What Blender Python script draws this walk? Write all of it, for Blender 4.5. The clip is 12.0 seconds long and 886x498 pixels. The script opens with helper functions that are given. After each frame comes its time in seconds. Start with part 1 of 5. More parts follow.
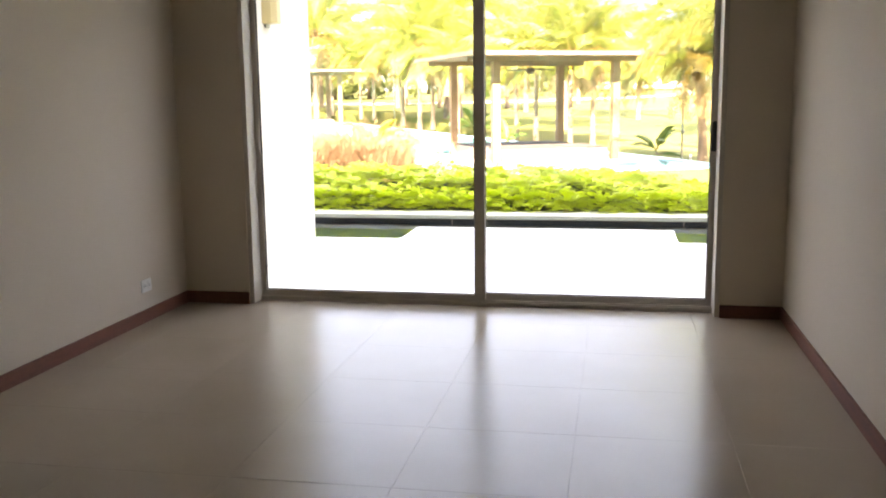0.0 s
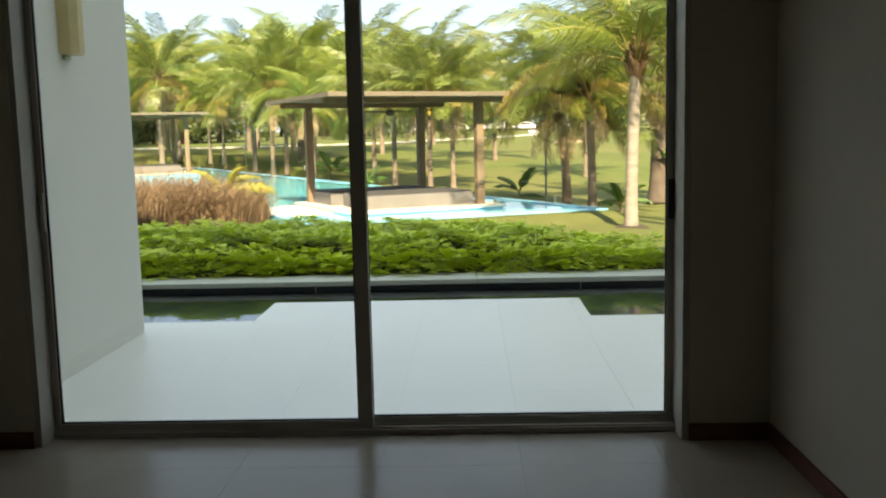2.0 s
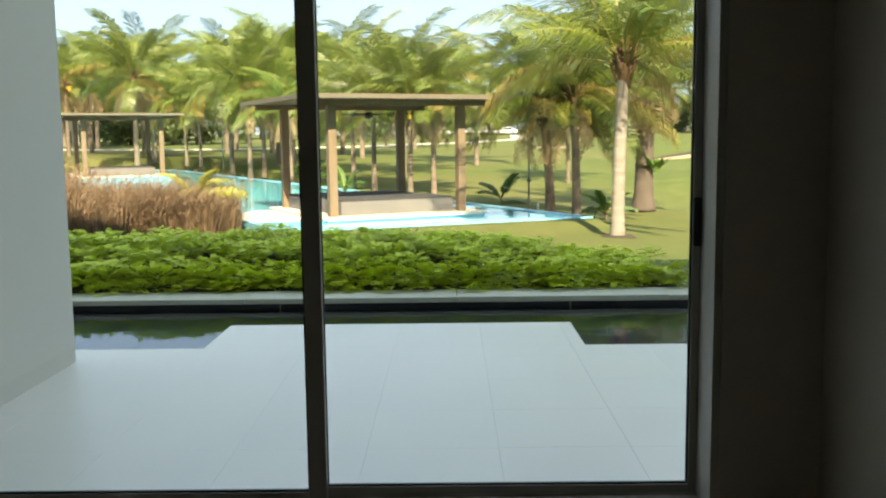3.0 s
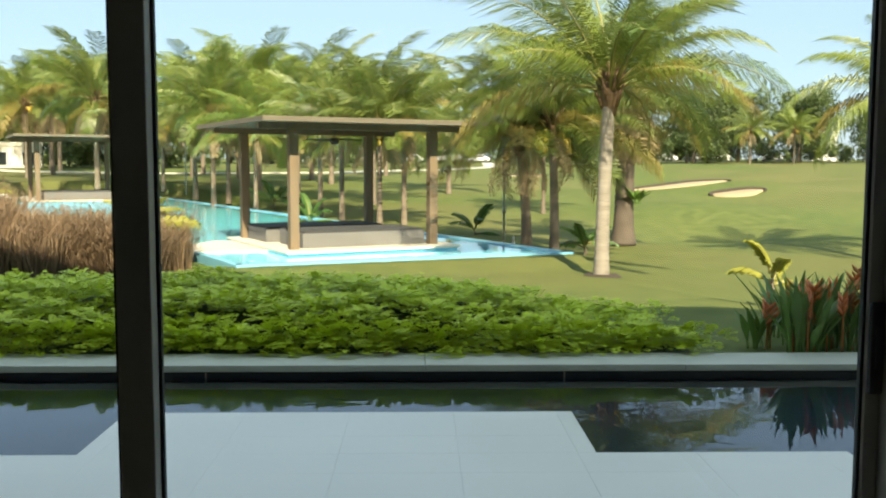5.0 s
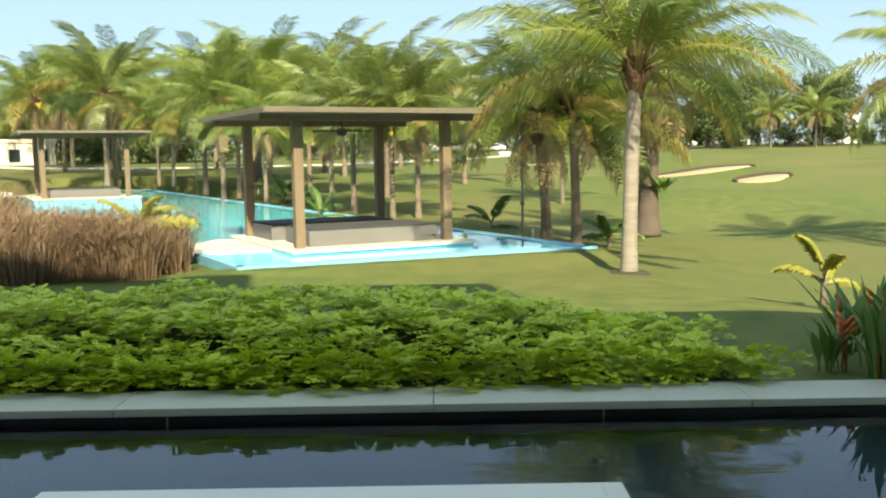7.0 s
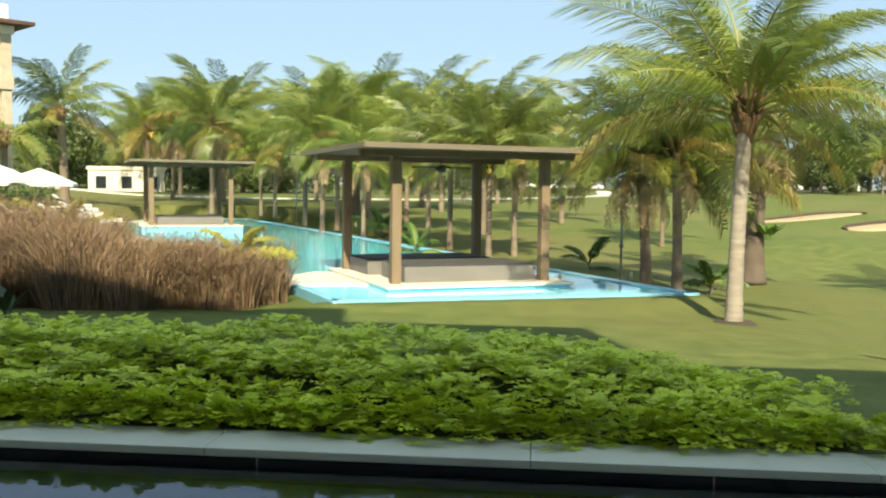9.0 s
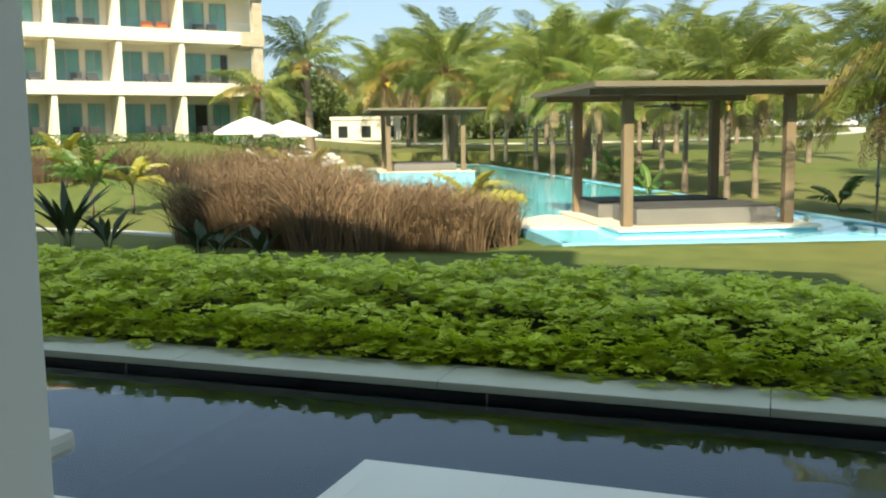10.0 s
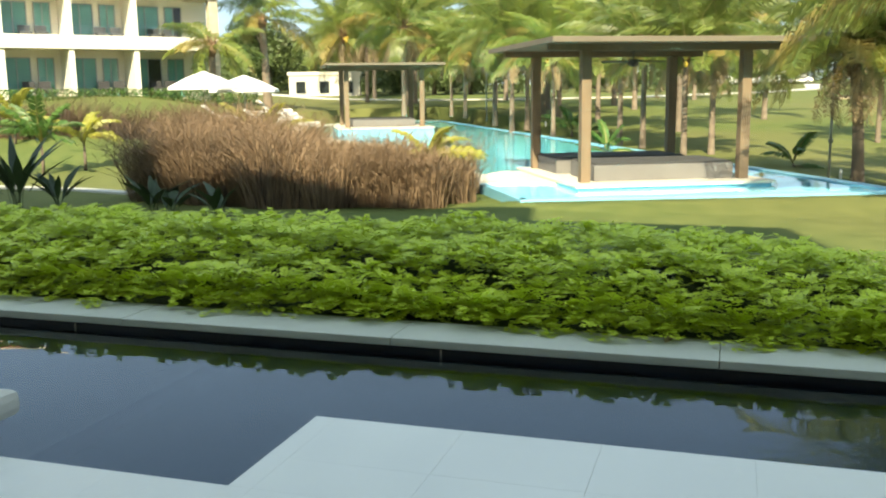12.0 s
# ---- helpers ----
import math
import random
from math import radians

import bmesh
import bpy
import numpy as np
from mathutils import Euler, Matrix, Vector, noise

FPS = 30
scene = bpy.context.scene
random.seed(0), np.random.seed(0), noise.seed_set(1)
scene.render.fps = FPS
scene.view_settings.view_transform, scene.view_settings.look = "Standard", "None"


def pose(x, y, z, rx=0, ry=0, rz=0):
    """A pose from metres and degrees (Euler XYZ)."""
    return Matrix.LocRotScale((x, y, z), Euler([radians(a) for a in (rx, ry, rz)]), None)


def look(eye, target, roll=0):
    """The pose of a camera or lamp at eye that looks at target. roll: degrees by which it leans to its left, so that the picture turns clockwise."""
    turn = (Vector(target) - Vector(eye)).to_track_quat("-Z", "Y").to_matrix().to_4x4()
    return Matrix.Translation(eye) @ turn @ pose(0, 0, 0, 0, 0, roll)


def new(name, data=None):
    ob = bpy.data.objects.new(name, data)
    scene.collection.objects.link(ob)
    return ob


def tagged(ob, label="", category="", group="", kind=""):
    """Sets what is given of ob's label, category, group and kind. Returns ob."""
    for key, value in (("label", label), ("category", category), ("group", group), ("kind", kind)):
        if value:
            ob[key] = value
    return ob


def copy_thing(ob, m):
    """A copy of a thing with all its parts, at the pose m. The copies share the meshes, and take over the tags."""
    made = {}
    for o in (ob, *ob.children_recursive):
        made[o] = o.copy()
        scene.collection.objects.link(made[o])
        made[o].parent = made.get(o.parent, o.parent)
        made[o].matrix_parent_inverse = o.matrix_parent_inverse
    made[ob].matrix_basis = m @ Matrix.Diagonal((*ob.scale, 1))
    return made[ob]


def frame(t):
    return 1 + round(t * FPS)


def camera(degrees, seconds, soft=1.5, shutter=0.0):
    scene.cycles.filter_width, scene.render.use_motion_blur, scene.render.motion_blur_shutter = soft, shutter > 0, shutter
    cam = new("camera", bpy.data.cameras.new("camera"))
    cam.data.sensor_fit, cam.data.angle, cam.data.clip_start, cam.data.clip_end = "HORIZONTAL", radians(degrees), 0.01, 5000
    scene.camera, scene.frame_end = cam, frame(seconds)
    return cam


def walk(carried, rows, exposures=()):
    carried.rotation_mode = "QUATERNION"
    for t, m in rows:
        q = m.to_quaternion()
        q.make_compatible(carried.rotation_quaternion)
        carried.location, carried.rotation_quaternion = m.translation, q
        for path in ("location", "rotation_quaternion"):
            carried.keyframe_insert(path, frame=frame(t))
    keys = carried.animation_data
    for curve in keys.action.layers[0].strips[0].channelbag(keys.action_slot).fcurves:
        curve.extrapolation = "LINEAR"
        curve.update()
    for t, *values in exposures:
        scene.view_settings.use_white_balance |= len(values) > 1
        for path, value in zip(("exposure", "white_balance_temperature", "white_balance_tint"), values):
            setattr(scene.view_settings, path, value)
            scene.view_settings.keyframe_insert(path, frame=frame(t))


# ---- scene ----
cam = camera(51.0, 12.0, 2.0)
PATH = [
    (0, (0.286, -5.534, 1.328), (-0.078, -3.594, 1.003), -0.7),
    (0.5, (0.141, -5.166, 1.334), (-0.018, -3.199, 1.011), -1.6),
    (1, (0.065, -4.762, 1.338), (-0.007, -2.786, 1.037), -0.7),
    (1.5, (-0.022, -4.371, 1.377), (-0.01, -2.386, 1.133), -1.3),
    (2, (-0.053, -3.965, 1.382), (-0.113, -1.981, 1.138), -1.3),
    (2.5, (-0.076, -3.554, 1.398), (-0.149, -1.571, 1.152), -0.7),
    (3, (-0.046, -3.135, 1.385), (-0.064, -1.149, 1.149), -0.7),
    (3.5, (-0.06, -2.71, 1.421), (-0.086, -0.725, 1.175), -0.7),
    (3.7, (-0.07, -2.517, 1.426), (-0.044, -0.53, 1.202), -0.7),
    (5.3, (0.019, -1.251, 1.422), (0.071, 0.74, 1.243), 0.6),
    (5.5, (0.056, -1.086, 1.437), (0.109, 0.902, 1.223), 1.1),
    (6, (0.073, -0.727, 1.44), (0.093, 1.259, 1.203), 1.3),
    (6.5, (0.041, -0.415, 1.444), (0.116, 1.572, 1.233), -0.3),
    (6.7, (0.057, -0.311, 1.448), (0.108, 1.677, 1.238), -0.6),
    (8.3, (0.058, 0.061, 1.492), (-0.064, 2.052, 1.358), 0.4),
    (8.5, (0.017, 0.074, 1.496), (-0.127, 2.064, 1.363), 0.4),
    (9, (-0.005, 0.041, 1.494), (-0.199, 2.028, 1.37), 0.7),
    (9.5, (0.025, 0.087, 1.481), (-0.432, 2.028, 1.335), -0.1),
    (9.8, (0.011, 0.1, 1.452), (-0.594, 1.996, 1.258), -0.5),
    (10, (-0.001, 0.105, 1.45), (-0.674, 1.973, 1.208), -0.8),
    (10.5, (0.016, 0.113, 1.439), (-0.708, 1.943, 1.086), -1.0),
    (11, (0.004, 0.116, 1.447), (-0.731, 1.941, 1.088), -0.8),
    (11.5, (0.009, 0.131, 1.442), (-0.719, 1.963, 1.105), -1.0),
    (12, (0.03, 0.15, 1.439), (-0.559, 2.032, 1.104), -0.7),
]
walk(cam, [(t, look(eye, target, roll)) for t, eye, target, roll in PATH],
     [(0, 5.15, 9600, 30), (0.4, 4.35, 9500, 28), (0.8, 3.75, 9300, 23), (1.2, 3.2, 9000, 18), (1.6, 2.95, 8900, 14), (2.2, 2.8, 8600, 10),
      (3, 2.75, 8100, 8), (3.7, 2.55, 7800, 6), (5.3, 2.4, 7700, 4), (6.7, 2.4, 7700, 4), (8.3, 2.3, 7650, 5), (9.5, 2.25, 7650, 5), (10, 2.25, 7650, 4),
      (10.5, 2.55, 7650, 4), (11.5, 2.75, 7700, 4), (12, 2.6, 7700, 4)])

# ---- light ----
SUN_EL, SUN_AZ = radians(38), radians(-10)     # light travels to +y, turned 10 degrees towards -x
world = bpy.data.worlds.new("world")
scene.world = world
world.use_nodes = True
wn = world.node_tree
sky = wn.nodes.new("ShaderNodeTexSky")
sky.sky_type, sky.sun_disc = "NISHITA", False
sky.sun_elevation, sky.sun_rotation = SUN_EL, radians(180) + SUN_AZ
sky.air_density, sky.dust_density, sky.ozone_density = 1.0, 0.4, 2.5
bg = wn.nodes["Background"]
bg.inputs["Strength"].default_value = 0.10
haze = wn.nodes.new("ShaderNodeMix")          # even tropical haze over the clear sky
haze.data_type = "RGBA"
haze.inputs[0].default_value = 0.88
dome, axis, lift, zenith_fill = (wn.nodes.new(k) for k in ("ShaderNodeTexCoord", "ShaderNodeSeparateXYZ", "ShaderNodeMapRange", "ShaderNodeMix"))
lift.inputs[3].default_value, lift.inputs[4].default_value = 0.0, 1.0
zenith_fill.data_type = "RGBA"                        # unseen sky overhead, made brighter to lift the shaded parts
zenith_fill.inputs[6].default_value, zenith_fill.inputs[7].default_value = (0.77, 1.19, 1.90, 1), (1.55, 2.05, 2.85, 1)
wn.links.new(dome.outputs["Generated"], axis.inputs[0])
wn.links.new(axis.outputs["Z"], lift.inputs[0])
wn.links.new(lift.outputs[0], zenith_fill.inputs[0])
wn.links.new(zenith_fill.outputs[2], haze.inputs[7])
wn.links.new(sky.outputs[0], haze.inputs[6])
wn.links.new(haze.outputs[2], bg.inputs["Color"])
sun_data = bpy.data.lights.new("sun", "SUN")
sun_data.energy, sun_data.angle, sun_data.color = 2.2, radians(0.6), (1.0, 0.92, 0.78)
sun = new("sun", sun_data)
travel = Vector((math.sin(SUN_AZ) * math.cos(SUN_EL), math.cos(SUN_AZ) * math.cos(SUN_EL), -math.sin(SUN_EL)))
sun.matrix_world = look((-20, -30, 40), Vector((-20, -30, 40)) + travel)

# ---- materials ----
def mat(name, col, rough=0.6, var=0.15, scale=3.0, fine=40.0, bump=0.1, metal=0.0, tint=None, spec=0.5,
        stretch=(1, 1, 1), each=0.0, transl=0.0, coat=0.0, broad=None):
    """Two scales of noise on colour and roughness, fine bump; each: variation from object to object / island to island."""
    m = bpy.data.materials.new(name)
    m.use_nodes = True
    nt = m.node_tree
    N, L = nt.nodes, nt.links
    b = N["Principled BSDF"]
    co = N.new("ShaderNodeTexCoord")
    mp = N.new("ShaderNodeMapping")
    mp.inputs["Scale"].default_value = stretch
    L.new(co.outputs["Object"], mp.inputs["Vector"])
    if each:
        ob_, sh_ = N.new("ShaderNodeObjectInfo"), N.new("ShaderNodeVectorMath")
        sh_.operation = "MULTIPLY"
        sh_.inputs[1].default_value = (37, 53, 71)
        L.new(ob_.outputs["Random"], sh_.inputs[0])
        L.new(sh_.outputs[0], mp.inputs["Location"])
    n1, n2 = N.new("ShaderNodeTexNoise"), N.new("ShaderNodeTexNoise")
    n1.inputs["Scale"].default_value, n1.inputs["Detail"].default_value = scale, 5
    n2.inputs["Scale"].default_value, n2.inputs["Detail"].default_value = fine, 4
    L.new(mp.outputs[0], n1.inputs["Vector"])
    L.new(mp.outputs[0], n2.inputs["Vector"])
    mx = N.new("ShaderNodeMix")
    mx.data_type = "RGBA"
    dark = tint or tuple(c * (1 - 1.6 * var) for c in col)
    mx.inputs[6].default_value = (*dark, 1)
    mx.inputs[7].default_value = (*[min(1, c * (1 + var * 0.6)) for c in col], 1)
    ad = N.new("ShaderNodeMath")
    ad.operation = "MULTIPLY_ADD"
    ad.inputs[1].default_value = 0.6
    L.new(n1.outputs["Fac"], ad.inputs[0])
    sc = N.new("ShaderNodeMath")
    sc.operation = "MULTIPLY"
    sc.inputs[1].default_value = 0.4
    L.new(n2.outputs["Fac"], sc.inputs[0])
    L.new(sc.outputs[0], ad.inputs[2])
    rp = N.new("ShaderNodeMapRange")
    rp.inputs[1].default_value, rp.inputs[2].default_value = 0.3, 0.7
    L.new(ad.outputs[0], rp.inputs[0])
    L.new(rp.outputs[0], mx.inputs[0])
    out = mx.outputs[2]
    if broad:
        n3, m3, r3 = N.new("ShaderNodeTexNoise"), N.new("ShaderNodeMix"), N.new("ShaderNodeMapRange")
        n3.inputs["Scale"].default_value, n3.inputs["Detail"].default_value = 0.045, 3
        r3.inputs[1].default_value, r3.inputs[2].default_value, r3.inputs[4].default_value = 0.42, 0.62, 0.75
        m3.data_type = "RGBA"
        L.new(mp.outputs[0], n3.inputs["Vector"])
        L.new(n3.outputs["Fac"], r3.inputs[0])
        L.new(r3.outputs[0], m3.inputs[0])
        L.new(out, m3.inputs[6])
        m3.inputs[7].default_value = (*broad, 1)
        out = m3.outputs[2]
    if each:
        hv = N.new("ShaderNodeHueSaturation")
        oi, ge = N.new("ShaderNodeObjectInfo"), N.new("ShaderNodeNewGeometry")
        sm = N.new("ShaderNodeMath")
        sm.operation = "ADD"
        L.new(oi.outputs["Random"], sm.inputs[0])
        L.new(ge.outputs["Random Per Island"], sm.inputs[1])
        mr = N.new("ShaderNodeMapRange")
        mr.inputs[2].default_value = 2.0
        mr.inputs[3].default_value, mr.inputs[4].default_value = 1 - each, 1 + each
        L.new(sm.outputs[0], mr.inputs[0])
        L.new(mr.outputs[0], hv.inputs["Value"])
        L.new(out, hv.inputs["Color"])
        out = hv.outputs[0]
    L.new(out, b.inputs["Base Color"])
    rr = N.new("ShaderNodeMapRange")
    rr.inputs[3].default_value, rr.inputs[4].default_value = max(0.02, rough - 0.08), min(1, rough + 0.08)
    L.new(n1.outputs["Fac"], rr.inputs[0])
    L.new(rr.outputs[0], b.inputs["Roughness"])
    b.inputs["Metallic"].default_value = metal
    b.inputs["Specular IOR Level"].default_value = spec
    b.inputs["Coat Weight"].default_value = coat
    if bump:
        bp = N.new("ShaderNodeBump")
        bp.inputs["Strength"].default_value, bp.inputs["Distance"].default_value = bump, 0.01
        L.new(ad.outputs[0], bp.inputs["Height"])
        L.new(bp.outputs[0], b.inputs["Normal"])
    if transl:
        tr, sh = N.new("ShaderNodeBsdfTranslucent"), N.new("ShaderNodeMixShader")
        L.new(out, tr.inputs["Color"])
        sh.inputs[0].default_value = transl
        L.new(b.outputs[0], sh.inputs[1])
        L.new(tr.outputs[0], sh.inputs[2])
        L.new(sh.outputs[0], N["Material Output"].inputs["Surface"])
    return m


def clear(name, col, ior, rough=0.0, wave=0.0, wscale=2.0, stretch=(1, 1, 1)):
    m = bpy.data.materials.new(name)
    m.use_nodes = True
    N, L = m.node_tree.nodes, m.node_tree.links
    b = N["Principled BSDF"]
    b.inputs["Base Color"].default_value = (*col, 1)
    b.inputs["Roughness"].default_value = rough
    b.inputs["IOR"].default_value = ior
    b.inputs["Transmission Weight"].default_value = 1.0
    if wave:
        co, mp, n, bp = (N.new(k) for k in ("ShaderNodeTexCoord", "ShaderNodeMapping", "ShaderNodeTexNoise", "ShaderNodeBump"))
        mp.inputs["Scale"].default_value = stretch
        n.inputs["Scale"].default_value, n.inputs["Detail"].default_value = wscale, 2
        n.inputs["Distortion"].default_value = 0.6
        bp.inputs["Strength"].default_value, bp.inputs["Distance"].default_value = 1.0, wave
        L.new(co.outputs["Object"], mp.inputs[0])
        L.new(mp.outputs[0], n.inputs["Vector"])
        L.new(n.outputs["Fac"], bp.inputs["Height"])
        L.new(bp.outputs[0], b.inputs["Normal"])
    return m


M_WALL = mat("cream_wall_paint", (0.60, 0.525, 0.425), 0.75, 0.04, 1.2, 90, 0.06)
M_OUT = mat("white_render", (0.57, 0.545, 0.465), 0.8, 0.05, 1.0, 60, 0.12)
M_CEIL = mat("ceiling_paint", (0.62, 0.60, 0.56), 0.85, 0.03, 1.0, 80, 0.05)
M_TILE = bpy.data.materials.new("porcelain_floor")
M_TILE.use_nodes = True
tn = M_TILE.node_tree
tb, tt, tm, tc = tn.nodes["Principled BSDF"], tn.nodes.new("ShaderNodeTexNoise"), tn.nodes.new("ShaderNodeMix"), tn.nodes.new("ShaderNodeNewGeometry")
tt.inputs["Scale"].default_value, tt.inputs["Detail"].default_value = 1.3, 3
tm.data_type = "RGBA"
tm.inputs[6].default_value, tm.inputs[7].default_value = (0.36, 0.295, 0.225, 1), (0.47, 0.39, 0.305, 1)
tn.links.new(tc.outputs["Position"], tt.inputs["Vector"])
tn.links.new(tt.outputs["Fac"], tm.inputs[0])
tn.links.new(tm.outputs[2], tb.inputs["Base Color"])
tb.inputs["Roughness"].default_value, tb.inputs["Specular IOR Level"].default_value = 0.24, 0.14
M_GROUT2 = mat("pale_grout", (0.60, 0.60, 0.55), 0.85, 0.1, 5, 60, 0.1)
M_GROUT = mat("grout", (0.33, 0.28, 0.225), 0.85, 0.1, 5, 60, 0.1)
M_TERR = mat("terrace_stone", (0.70, 0.69, 0.61), 0.40, 0.06, 1.6, 45, 0.04, each=0.02)
M_KERB = mat("kerb_stone", (0.47, 0.48, 0.385), 0.55, 0.10, 2.0, 50, 0.15)
M_BLACK = mat("black_basin_stone", (0.012, 0.013, 0.016), 0.5, 0.3, 3, 40, 0.1)
M_BASIN = mat("blue_black_basin_tile", (0.006, 0.016, 0.028), 0.5, 0.2, 3, 40, 0.1)
M_ALU = mat("champagne_aluminium", (0.50, 0.455, 0.39), 0.5, 0.05, 2, 120, 0.02, metal=0.15)
M_RUB = mat("black_gasket", (0.015, 0.015, 0.015), 0.6, 0.1, 8, 60, 0.0)
M_BASE = mat("red_wood_baseboard", (0.20, 0.070, 0.040), 0.7, 0.25, 3, 30, 0.05, stretch=(1, 1, 6))
M_PLAST = mat("white_plastic", (0.75, 0.74, 0.71), 0.35, 0.02, 3, 60, 0.0)
M_AMBER = mat("amber_glass_shade", (0.55, 0.44, 0.22), 0.35, 0.1, 6, 40, 0.03)
M_GLASS = clear("window_glass", (0.97, 0.99, 0.98), 1.45)
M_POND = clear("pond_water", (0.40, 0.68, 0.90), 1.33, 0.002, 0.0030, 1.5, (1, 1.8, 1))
# blue specular tint stands in for a deeper blue sky mirrored in the water
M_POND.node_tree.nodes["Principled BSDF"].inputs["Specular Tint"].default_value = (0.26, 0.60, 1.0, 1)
M_POOLW = clear("pool_water", (0.66, 0.93, 0.97), 1.24, 0.02, 0.01, 1.5)
M_POOLT = mat("pool_mosaic", (0.14, 0.52, 0.60), 0.35, 0.15, 1.2, 30, 0.05)
M_RIM = mat("pale_blue_rim_tile", (0.22, 0.54, 0.70), 0.35, 0.12, 2.5, 30, 0.05)
M_DECK = mat("cream_coping_stone", (0.66, 0.60, 0.49), 0.7, 0.08, 1.5, 40, 0.12)
M_GRASS = mat("lawn", (0.135, 0.150, 0.046), 0.9, 0.35, 2.0, 20.0, 1.0, tint=(0.050, 0.085, 0.022), spec=0.1, broad=(0.155, 0.145, 0.056))
for nd in M_GRASS.node_tree.nodes:
    if nd.type == "BUMP":
        nd.inputs["Distance"].default_value = 0.05
M_SHALLOW = mat("shallow_pool_tile", (0.24, 0.62, 0.78), 0.35, 0.12, 2.5, 30, 0.05)
M_BROWN = mat("dry_fountain_grass", (0.245, 0.165, 0.098), 0.8, 0.35, 0.55, 5, 0.0, each=0.75, transl=0.2, tint=(0.075, 0.045, 0.022))
# dark brown that stands for shade low among the blades
M_BROWNIN = mat("grass_foot_shade", (0.05, 0.030, 0.016), 0.9, 0.3, 3, 20, 0.3)
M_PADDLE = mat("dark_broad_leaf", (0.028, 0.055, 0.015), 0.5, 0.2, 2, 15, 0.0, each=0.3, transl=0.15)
M_LANCE = mat("heliconia_leaf", (0.15, 0.27, 0.055), 0.4, 0.2, 2, 15, 0.0, each=0.3, transl=0.2)
M_GREENPALM = mat("fresh_green_palm_leaf", (0.10, 0.20, 0.045), 0.42, 0.2, 0.8, 10, 0.0, each=0.3, transl=0.3)
M_FLOWER = mat("orange_red_flower", (0.75, 0.22, 0.06), 0.5, 0.25, 8, 30, 0.0, each=0.3, transl=0.2)
M_TREE = mat("broad_tree_leaf", (0.10, 0.14, 0.042), 0.5, 0.25, 0.5, 6, 0.0, each=0.4, transl=0.2)
M_BARK = mat("tree_bark", (0.13, 0.10, 0.075), 0.9, 0.25, 3, 20, 0.5)
M_APT = mat("cream_apartment_render", (0.74, 0.69, 0.58), 0.8, 0.05, 0.6, 30, 0.1)
M_APTS = mat("stone_cladding", (0.50, 0.43, 0.32), 0.85, 0.25, 2.5, 14, 0.4)
M_TEAL = mat("curtained_teal_glazing", (0.13, 0.33, 0.30), 0.15, 0.2, 0.9, 8, 0.0, each=0.25)
M_DARKG = mat("dark_glazing", (0.02, 0.025, 0.025), 0.12, 0.2, 0.9, 8, 0.0)
M_EAVE = mat("dark_wood_eave", (0.10, 0.05, 0.035), 0.7, 0.2, 2, 20, 0.2)
M_RTILE = mat("terracotta_tile", (0.45, 0.19, 0.11), 0.8, 0.2, 3, 20, 0.3, each=0.1)
M_CANVAS = mat("white_canvas", (0.82, 0.80, 0.76), 0.8, 0.03, 2, 60, 0.1, transl=0.2)
M_STEEL = mat("grey_painted_steel", (0.30, 0.32, 0.31), 0.45, 0.1, 3, 40, 0.03, metal=0.4)
M_CARW = mat("white_car_paint", (0.78, 0.78, 0.77), 0.3, 0.02, 2, 30, 0.0, coat=0.5)
M_CARG = mat("silver_car_paint", (0.40, 0.41, 0.42), 0.3, 0.03, 2, 30, 0.0, metal=0.5, coat=0.5)
M_TYRE = mat("tyre_rubber", (0.02, 0.02, 0.02), 0.8, 0.1, 5, 40, 0.1)
M_SAND = mat("bunker_sand", (0.38, 0.29, 0.17), 0.9, 0.12, 0.6, 20, 0.3)
M_PATH = mat("pale_concrete_path", (0.55, 0.52, 0.44), 0.85, 0.12, 1.0, 20, 0.15)
M_ROAD = mat("asphalt", (0.06, 0.06, 0.06), 0.9, 0.2, 1.0, 30, 0.2)
M_HOUSE = mat("white_house_render", (0.78, 0.76, 0.71), 0.8, 0.05, 0.5, 20, 0.1)
M_SOIL = mat("planting_soil", (0.06, 0.045, 0.03), 0.95, 0.3, 3, 25, 0.5)
M_HEDGE = mat("hedge_leaf", (0.58, 0.68, 0.06), 0.5, 0.14, 1.2, 6, 0.0, each=0.22, transl=0.2, spec=0.3)
# darkness between the hedge's leaves, put into this colour
M_HEDGEIN = mat("hedge_inner_shade", (0.05, 0.065, 0.018), 0.9, 0.3, 5, 30, 0.3)
M_FROND = mat("palm_leaf", (0.235, 0.262, 0.050), 0.40, 0.2, 0.8, 10, 0.0, each=0.45, transl=0.3, tint=(0.075, 0.14, 0.032))
M_FROND2 = mat("yellowing_palm_leaf", (0.42, 0.41, 0.07), 0.45, 0.2, 0.8, 10, 0.0, each=0.25, transl=0.35)
M_OLD = mat("ageing_palm_leaf", (0.30, 0.23, 0.06), 0.5, 0.25, 0.8, 10, 0.0, each=0.35, transl=0.3)
M_RACHIS = mat("palm_rib", (0.30, 0.27, 0.09), 0.5, 0.15, 3, 20, 0.05)
M_DEAD = mat("dead_palm_leaf", (0.36, 0.27, 0.15), 0.8, 0.25, 1.5, 12, 0.0, each=0.35, transl=0.15)
M_TRUNK = mat("palm_bark", (0.215, 0.170, 0.120), 0.85, 0.22, 2.5, 14, 0.6, stretch=(1, 1, 2.5), tint=(0.10, 0.075, 0.055), each=0.2)
M_TRUNKG = mat("ringed_grey_palm_bark", (0.33, 0.29, 0.24), 0.85, 0.25, 2.5, 14, 0.6, stretch=(1, 1, 5), tint=(0.16, 0.13, 0.10))
M_FIBRE = mat("palm_fibre", (0.20, 0.12, 0.065), 0.9, 0.3, 5, 25, 0.6)
